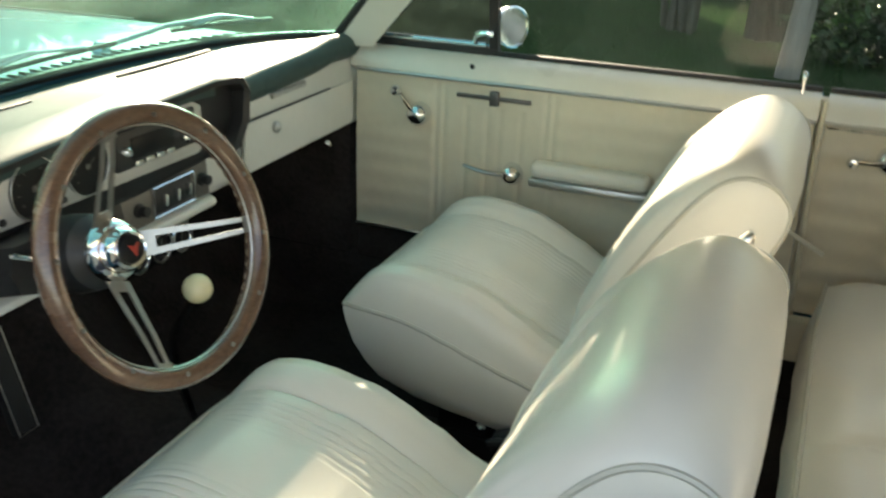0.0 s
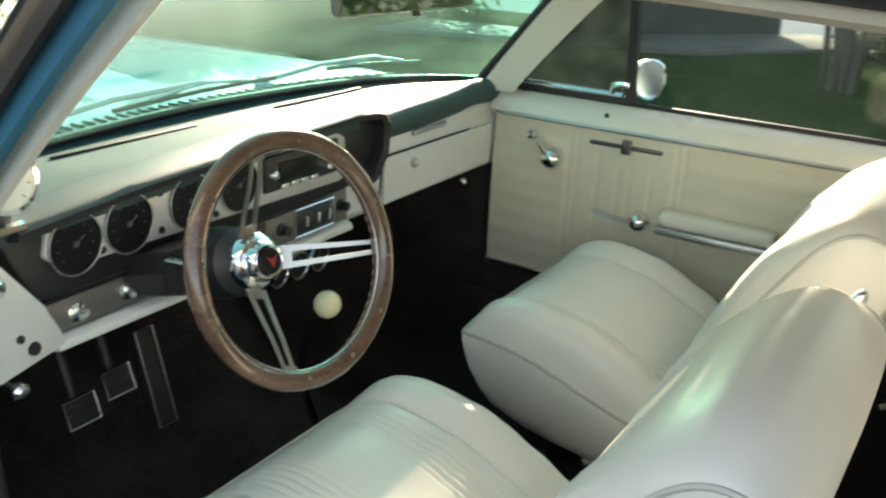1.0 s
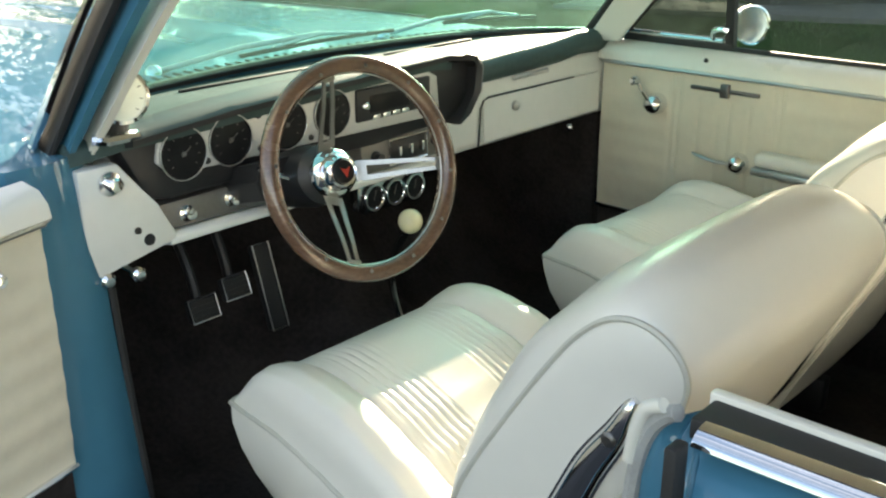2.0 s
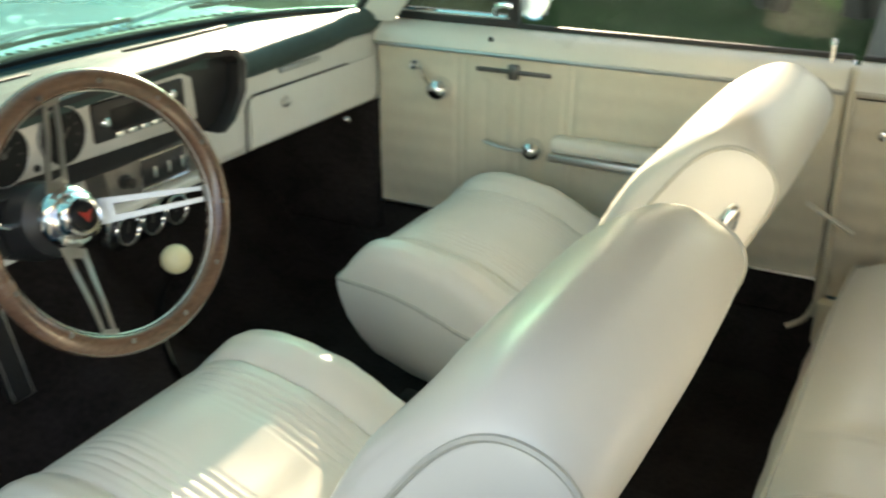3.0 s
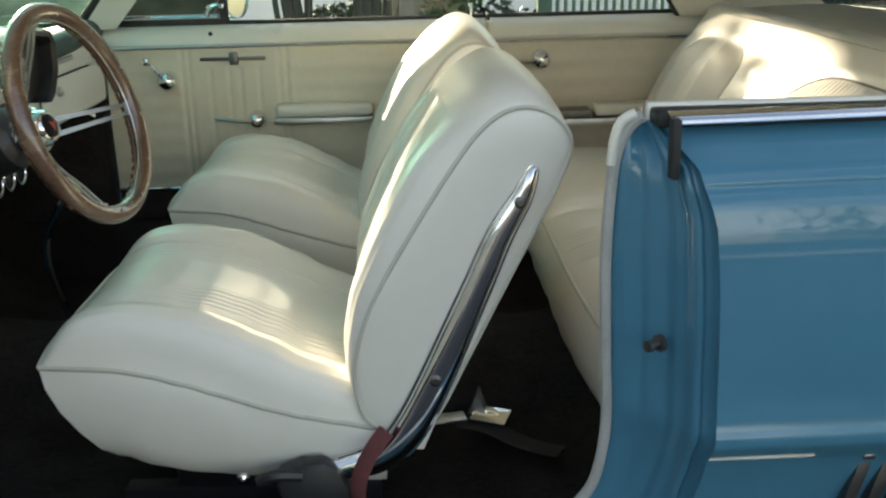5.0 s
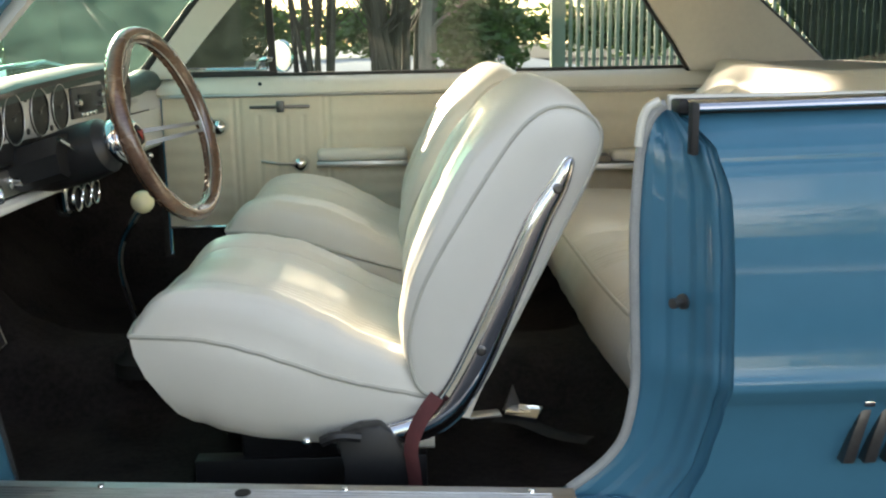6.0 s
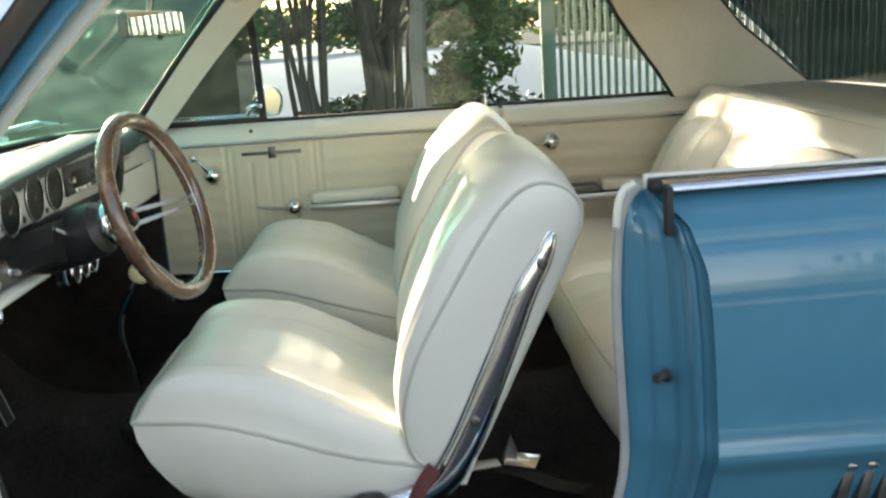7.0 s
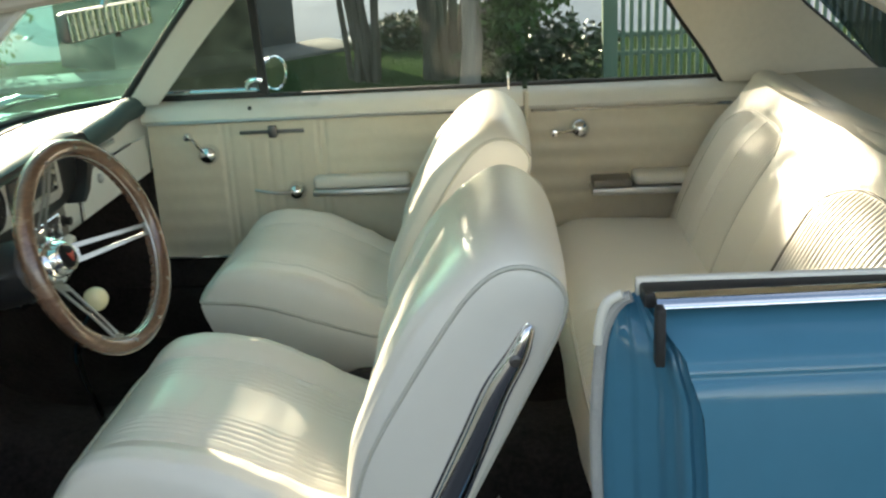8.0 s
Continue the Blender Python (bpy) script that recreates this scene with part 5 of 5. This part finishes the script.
shifter = thing("gear_shifter", (-0.875, -0.155, 0.42), "floor gear lever with an ivory ball knob", "gear lever")
part("lever", tube(smooth_path([(-0.875, -0.150, 0.415), (-0.885, -0.175, 0.50), (-0.902, -0.190, 0.60), (-0.896, -0.193, 0.66), (-0.866, -0.195, 0.713), (-0.851, -0.195, 0.733)], 5), 0.0075, 8), CHROME, shifter, "curved chrome lever")
part("knob", ball((-0.846, -0.195, 0.748), 0.0235, 24), IVORY, shifter, "ivory ball knob")
part("boot", lathe([(0.07, -0.03), (0.07, 0.0), (0.05, 0.012), (0.04, 0.03), (0.018, 0.06), (0.012, 0.075), (0, 0.075)], (-0.875, -0.148, 0.405), (0, 0, 1), 20), RUBBER, shifter, "black rubber boot")


def pedal(name, y, z, w, h, label, x=-1.15, lean=0.35):
    t = thing(name, (x - 0.2, y, 0.5), label, "pedal")
    m = Matrix.Translation((x, y, z)) @ Matrix.Rotation(-lean, 4, "Y")
    p = part("pad", box(-0.012, 0.008, -w / 2, w / 2, -h / 2, h / 2, 0.005, m=m), RUBBER, t, "ribbed black rubber pad")
    loop = [m @ Vector((0.009, sy * w / 2, sz * h / 2)) for sy, sz in ((-1, -1), (1, -1), (1, 1), (-1, 1))]
    part("pad_trim", tube(loop, 0.0015, 6, closed=True), STEEL, p, "dulled metal pad edging")
    if h < 0.1:
        for i in range(4):
            part("rib", box(0.008, 0.011, -w * 0.42, w * 0.42, -h * 0.36 + i * h * 0.22, -h * 0.36 + i * h * 0.22 + 0.004, m=m), RUBBER, p)
        part("pedal_arm", tube(smooth_path([(x - 0.012, y, z), (x - 0.05, y, z + 0.10), (x - 0.16, y, z + 0.22), (x - 0.30, y, z + 0.26)], 4), 0.010, 8), BLACK, t)


pedal("clutch_pedal", -0.463, 0.568, 0.062, 0.046, "black rubber clutch pedal with bright edging")
pedal("brake_pedal", -0.385, 0.590, 0.058, 0.046, "black rubber brake pedal with bright edging")
pedal("accelerator_pedal", -0.302, 0.565, 0.040, 0.18, "long black accelerator pedal with thin metal edging", lean=0.30)

# rear view mirror, outside mirror, wipers
mirror = thing("rear_view_mirror", (-0.80, YC, 1.34), "rear view mirror hung from the windshield header", "mirror")
mirror_turn = pose(-0.773, -0.085, 1.250, 0, -2.0, -5.8)
part("mirror_case", box(-0.022, 0.0, -0.166, 0.166, -0.026, 0.026, 0.009, m=mirror_turn), SATIN, mirror)
part("mirror_glass", box(0.0, 0.0015, -0.163, 0.163, -0.023, 0.023, m=mirror_turn), MIRROR, mirror)
part("mirror_knob", lathe([(0.006, 0), (0.006, 0.008), (0, 0.009)], (-0.774, -0.07, 1.225), (0, 0, -1), 10), BLACK, mirror)
part("mirror_stem", tube([(-0.79, -0.085, 1.27), (-0.780, -0.05, 1.350)], 0.006, 8), CHROME, mirror)

door_mirror = thing("door_mirror", (-0.70, 0.80, 0.96), "round chrome door mirror on the passenger door", "mirror")
part("head", lathe([(0.0, -0.05), (0.025, -0.045), (0.042, -0.02), (0.047, 0.006), (0.047, 0.014), (0.043, 0.015), (0.042, 0.010), (0, 0.010)], (-0.688, 0.807, 1.020), (0.82, -0.55, 0.05), 26), CHROME, door_mirror, "round chrome head")
part("stem", tube(smooth_path([(-0.735, 0.780, 0.955), (-0.732, 0.785, 0.985), (-0.715, 0.797, 1.005)], 4), 0.010, 8), CHROME, door_mirror)


def wiper(a, b, pivot):
    a, b, pivot = Vector(a), Vector(b), Vector(pivot)
    w = thing("windshield_wiper", pivot, "black and chrome windshield wiper on the glass", "wiper", "wipers")
    part("blade", tube([a, a.lerp(b, 0.5) + Vector((0, 0, 0.004)), b], 0.005, 6), RUBBER, w, "black blade")
    part("bridge", tube([a.lerp(b, 0.2) + Vector((0, 0, 0.006)), a.lerp(b, 0.5) + Vector((0, 0, 0.020)), a.lerp(b, 0.8) + Vector((0, 0, 0.006))], 0.004, 6), STEEL, w)
    part("wiper_arm", tube([pivot, pivot.lerp(a.lerp(b, 0.5), 0.5) + Vector((0, 0, 0.02)), a.lerp(b, 0.5) + Vector((0, 0, 0.02))], 0.006, 6), STEEL, w)
    part("pivot", lathe([(0.020, -0.02), (0.018, 0.004), (0.010, 0.014), (0, 0.016)], pivot, (0, 0, 1), 12), CHROME, w)


wiper((-1.340, -0.19, 0.998), (-1.345, 0.27, 1.002), (-1.40, -0.36, 0.980))
wiper((-1.335, 0.44, 1.002), (-1.255, 0.72, 0.998), (-1.41, 0.30, 0.980))

# buckles lying in the rear footwell
buckle = thing("belt_buckle", (-0.09, -0.33, 0.29), "loose silver seat belt buckles on the black carpet", "seat belt")
part("buckle_plate", box(-0.045, 0.025, -0.022, 0.022, 0, 0.012, 0.003, m=Matrix.Translation((-0.075, -0.34, 0.322)) @ Matrix.Rotation(radians(-25), 4, "Z") @ Matrix.Rotation(radians(14), 4, "X")), CHROME, buckle)
part("buckle_lid", prism([(-0.01, 0), (0.03, 0), (0.012, 0.05)], "y", -0.002, 0.002, 0.0, m=Matrix.Translation((-0.115, -0.31, 0.325)) @ Matrix.Rotation(radians(20), 4, "Z")), STEEL, buckle)
part("buckle_tongue", box(-0.035, 0.03, -0.018, 0.018, 0, 0.004, 0.0015, m=Matrix.Translation((-0.16, -0.32, 0.318)) @ Matrix.Rotation(radians(10), 4, "Z")), STEEL, buckle)
part("webbing", tube(smooth_path([(-0.14, -0.33, 0.315), (-0.09, -0.36, 0.318), (-0.03, -0.41, 0.310), (0.03, -0.45, 0.312)], 4), 0.022, 8, flat=0.1), RUBBER, buckle)


# ---------------------------------------------------------------- outside
single("ground", sheet(lambda u, v: (-160 + 320 * u, -160 + 320 * v, GROUND), 8, 8, (0, 0, -0.2)), ASPHALT, "dark worn asphalt driveway reaching to the distance", "ground", "structure")


def lawn_edge(x):
    return 1.75 + 0.75 * max(0.0, -5.8 - x)


def lawn_fn(u, v):
    x = -34.0 + 61 * u
    y = lawn_edge(x) + (7.0 if x > -5.8 else 16) * v
    return (x, y, GROUND + 0.03 + 0.10 * min(1, v * 4) + 0.02 * noise.noise(Vector((x * 0.8, y * 0.8, 0))))


single("lawn", sheet(lawn_fn, 200, 50, (0, 0, -0.12)), GRASS, "rough green lawn beside the driveway", "lawn", "structure")
single("kerb", loft([[(x, lawn_edge(x) - 0.15, GROUND - 0.02), (x, lawn_edge(x) - 0.15, GROUND + 0.10), (x, lawn_edge(x) - 0.13, GROUND + 0.12), (x, lawn_edge(x), GROUND + 0.12), (x, lawn_edge(x), GROUND - 0.02)] for x in (-34, -20, -12, -9, -7, -5.8, 0, 10, 27)]), CONCRETE, "pale concrete kerb along the lawn", "kerb", "structure")


def tufts():
    rng = random.Random(77)
    own = bmesh.new()
    for i in range(16000):
        x, y = rng.uniform(-5.5, 1.6), rng.uniform(3.6, 8.7)
        z = GROUND + 0.11
        a, h = rng.uniform(0, 6.28), rng.uniform(0.02, 0.06)
        w = Vector((math.cos(a), math.sin(a), 0)) * 0.004
        p = Vector((x, y, z))
        tip = p + Vector((rng.gauss(0, 0.025), rng.gauss(0, 0.025), h))
        own.faces.new([own.verts.new(q) for q in (p - w, p + w, tip)])
    return own


single("grass", tufts(), BLADE, "ragged tufts of grass on the lawn", "grass", "stuff")
single("forecourt", box(-60, 4.6, 8.7, 130, GROUND + 0.02, GROUND + 0.15, 0.02), PALE, "sunlit pale concrete forecourt beyond the lawn", "pavement", "structure")


def leaves(rng, centre, radii, count, size):
    own = bmesh.new()
    c = Vector(centre)
    for i in range(count):
        d = Vector((rng.gauss(0, 1), rng.gauss(0, 1), rng.gauss(0, 1))).normalized()
        r = rng.random() ** 0.45
        lump = 1 + 0.35 * noise.noise(d * 2.5 + c)
        p = c + Vector((d.x * radii[0], d.y * radii[1], d.z * radii[2])) * r * lump
        a = Vector((rng.gauss(0, 1), rng.gauss(0, 1), rng.gauss(0, 0.6))).normalized()
        b = a.cross(Vector((rng.gauss(0, 1), rng.gauss(0, 1), rng.gauss(0, 1)))).normalized()
        s = size * rng.uniform(0.6, 1.3)
        own.faces.new([own.verts.new(q) for q in (p - a * s, p - b * s * 0.4 + a * s * 0.1, p + a * s, p + b * s * 0.4 + a * s * 0.1)])
    return own


def tree(seed, foot, height, girth, crown, bark, label, stems=1, count=2600, size=0.07, limbs=7, boughs=()):
    rng = random.Random(seed)
    t = thing("tree", foot, label, "tree", "trees by the lawn")
    own = bmesh.new()
    f = Vector(foot)
    for s in range(stems):
        lean = Vector((rng.uniform(-0.16, 0.16), rng.uniform(-0.14, 0.14), 1)) if stems > 1 else Vector((0.06, 0.02, 1))
        base = f + Vector((rng.uniform(-0.14, 0.14), rng.uniform(-0.14, 0.14), -0.05)) * (stems > 1)
        k = 9
        pts = [base + lean * height * i / k + Vector((noise.noise(Vector((i * 0.7, s, seed))), noise.noise(Vector((i * 0.7, s + 9, seed))), 0)) * girth * 1.2 for i in range(k + 1)]
        own = tube(pts, [girth * (1.25 - 0.75 * i / k) for i in range(k + 1)], 9, bm=own)
        for b in range(limbs):
            i = rng.randint(3, k - 1)
            a = rng.uniform(0, 2 * math.pi)
            d = Vector((math.cos(a), math.sin(a), rng.uniform(0.4, 1.2)))
            n = [pts[i] + d * height * 0.22 * q / 4 + Vector((0, 0, 0.02 * q * q)) for q in range(5)]
            own = tube(n, [girth * (0.4 if b % 2 else 0.22) * (1 - 0.18 * q) for q in range(5)], 5, bm=own)
    for a, b, r in boughs:
        a, b = Vector(a), Vector(b)
        own = tube([a, a.lerp(b, 0.5) + Vector((0.02, 0, 0)), b], [r, r * 0.9, r * 0.6], 8, bm=own)
    part("trunk", own, bark, t)
    if crown:
        own = bmesh.new()
        for c, r, *n in crown:
            own = merge(own, leaves(rng, c, r, n[0] if n else count, size))
        part("crown", own, LEAF, t)
    return t


# clumps and boughs from x -2 to -3.4 are out of view, added to shade the seats
tree(3, (-0.25, 4.9, GROUND + 0.1), 4.2, 0.060, [((0.05, 4.9, 0.80), (0.22, 0.25, 0.26)), ((0.26, 4.85, 1.05), (0.28, 0.3, 0.30)), ((0.08, 4.95, 1.38), (0.26, 0.3, 0.28)), ((0.36, 4.9, 1.60), (0.30, 0.35, 0.32)), ((0.20, 5.0, 2.1), (0.6, 0.5, 0.35)), ((-2.20, 4.9, 2.48), (0.24, 0.25, 0.15), 330), ((-2.44, 4.9, 2.57), (0.09, 0.2, 0.12), 110), ((-2.00, 4.9, 2.79), (0.13, 0.12, 0.10), 330), ((-2.18, 4.9, 2.90), (0.17, 0.12, 0.12), 560), ((-2.40, 4.9, 2.94), (0.17, 0.12, 0.12), 560), ((-2.62, 4.9, 2.96), (0.17, 0.12, 0.12), 560), ((-3.31, 4.9, 2.93), (0.12, 0.15, 0.11), 200)], BARK, "slim grey-barked tree with leafy low boughs on the lawn and added unseen clumps that shade the seats", count=800, size=0.042, boughs=[((-0.24, 4.9, 0.75), (0.30, 4.9, 1.05), 0.018), ((-0.22, 4.9, 1.1), (0.40, 4.9, 1.6), 0.018), ((-0.20, 4.9, 2.3), (-2.40, 4.95, 2.50), 0.022), ((-0.20, 4.9, 2.6), (-3.35, 4.95, 3.00), 0.024)])
tree(4, (-0.48, 6.3, GROUND + 0.1), 3.0, 0.036, [], BARKD, "bare multi-stemmed dark shrub tree on the lawn", stems=11, limbs=16)
tree(5, (-1.15, 6.3, GROUND + 0.1), 3.1, 0.022, [], BARKD, "bare multi-stemmed shrub tree on the lawn", stems=10, limbs=18)
# crown stays out of view, placed on the sun's path to dapple the rear bench
tree(6, (-4.3, 9.8, GROUND + 0.02), 4.0, 0.10, [((-4.66, 9.7, 4.12), (0.42, 0.5, 0.30))], BARK, "leafy tree behind the lawn, its unseen crown placed to dapple the bench", count=430, size=0.072)


def hedge(seed, centre, radii, count, label, size=0.06, mat=LEAF):
    rng = random.Random(seed)
    t = thing("shrub", (centre[0], centre[1], GROUND + 0.05), label, "shrub", "shrubs")
    part("foliage", leaves(rng, centre, radii, count, size), mat, t)
    own = bmesh.new()
    for i in range(7):
        a = i * 0.9
        own = tube([(centre[0], centre[1], GROUND), (centre[0] + radii[0] * 0.4 * math.cos(a), centre[1] + radii[1] * 0.4 * math.sin(a), centre[2] + 0.1)], [0.015, 0.006], 6, bm=own)
    part("twigs", own, BARKD, t)


hedge(11, (-0.72, 8.5, 0.28), (0.80, 0.40, 0.30), 2600, "low dark green shrub under the trees", mat=SHADED_LEAF)
hedge(12, (-0.2, 8.4, 0.34), (0.5, 0.4, 0.30), 1300, "low dark green shrub under the trees", mat=SHADED_LEAF)

hedge(14, (0.28, 5.7, 0.38), (0.62, 0.4, 0.34), 2200, "low dark green shrub under the trees", 0.045, SHADED_LEAF)


hedge(15, (-6.05, 8.2, 0.8), (1.15, 0.8, 1.6), 5200, "tall rounded green shrub at the end of the lawn", 0.06)


def fence():
    f = thing("slat_fence", (1.6, 5.2, GROUND), "green painted metal fence with upright bars", "fence")
    x0, x1, y = 0.75, 3.6, 5.2
    part("post", box(x0 - 0.05, x0 + 0.05, y - 0.05, y + 0.05, GROUND + 0.05, 2.4, 0.006), FENCE, f)
    part("post", box(x1 - 0.05, x1 + 0.05, y - 0.05, y + 0.05, GROUND + 0.05, 2.4, 0.006), FENCE, f)
    for z in (0.44, 0.57, 2.1):
        part("rail", box(x0, x1, y - 0.015, y + 0.015, z, z + 0.032, 0.004), FENCE, f)
    n = 48
    for i in range(n):
        x = x0 + 0.09 + (x1 - x0 - 0.16) * i / (n - 1)
        part("bar", box(x - 0.014, x + 0.014, y - 0.03, y - 0.012, GROUND + 0.12, 2.3, 0.003), FENCE, f)


fence()
single("garage", prism([(-3.65, 7.50), (-2.22, 9.20), (-3.05, 9.90), (-4.48, 8.20)], "z", GROUND, 3.2, 0.02), SHED, "dark grey garage wall behind the lawn", "building", "structure")
single("garden_path", prism([(-1.42, 8.75), (-2.42, 7.28), (-3.30, 6.95), (-5.20, 6.25), (-5.20, 7.20), (-3.66, 7.48), (-2.20, 9.22), (-1.95, 9.60)], "z", GROUND, GROUND + 0.168, 0.006), PATHWAY, "grey concrete path along the garage wall", "path", "structure")
# planting ahead of the car and behind the wall
hedge(13, (-24, 6.0, 1.0), (2.5, 9.0, 1.2), 7000, "green hedge far ahead of the car")
# upper parts are out of view, added so the hood reflects green instead of sky
for i, (hx, hy, hr, hh) in enumerate(((-19, 9.5, 2.8, 5.4), (-20, 4.5, 3.2, 6.4), (-21.5, -1.0, 3.6, 6.8), (-24, -7.5, 4.4, 6.6), (-26, -15, 5.0, 6.0))):
    hedge(60 + i, (hx, hy, hh * 0.9 + 0.3), (2.2, hr, hh), 9000, "tall green tree hedge ahead of the car", 0.17)
for i, hx in enumerate((-33, -22, -11, 0, 11, 22)):
    hedge(20 + i, (hx, 46 + 2 * (i % 2), 1.6), (6.5, 1.6, 1.5), 4200, "long dull hedge across the forecourt", 0.30)


for i, (hx, hy) in enumerate(((6.5, 9.5), (10.5, 10.5), (15.0, 10.0))):
    hedge(90 + i, (hx, hy, 1.7), (2.4, 1.0, 1.8), 3600, "dark clipped hedge behind the fence", 0.15)

# added, with unseen tops, to keep bright low sky out of the hood's reflection
for i, (hx, hy, hh) in enumerate(((-10.0, 12.6, 0.75), (-12.2, 12.0, 1.9), (-14.6, 12.6, 2.7), (-17.4, 11.8, 2.9))):
    hedge(80 + i, (hx, hy, hh), (1.9, 1.0, hh + 0.2), 5200, "dense green hedge added beyond the lawn to block low sky", 0.17)

# far side of the street, behind the open door
single("far_pavement", box(-60, 60, -15.5, -12.5, GROUND + 0.004, GROUND + 0.03, 0.004), CONCRETE, "sunlit pale pavement across the street", "pavement", "structure")
for i, hx in enumerate((-26, -15, -6, 4, 15, 27)):
    hedge(40 + i, (hx, -30 - 3 * (i % 2), 2.3), (5.5, 2.0, 2.4 + 0.8 * (i % 3)), 2600, "dark green trees across the street", 0.2)
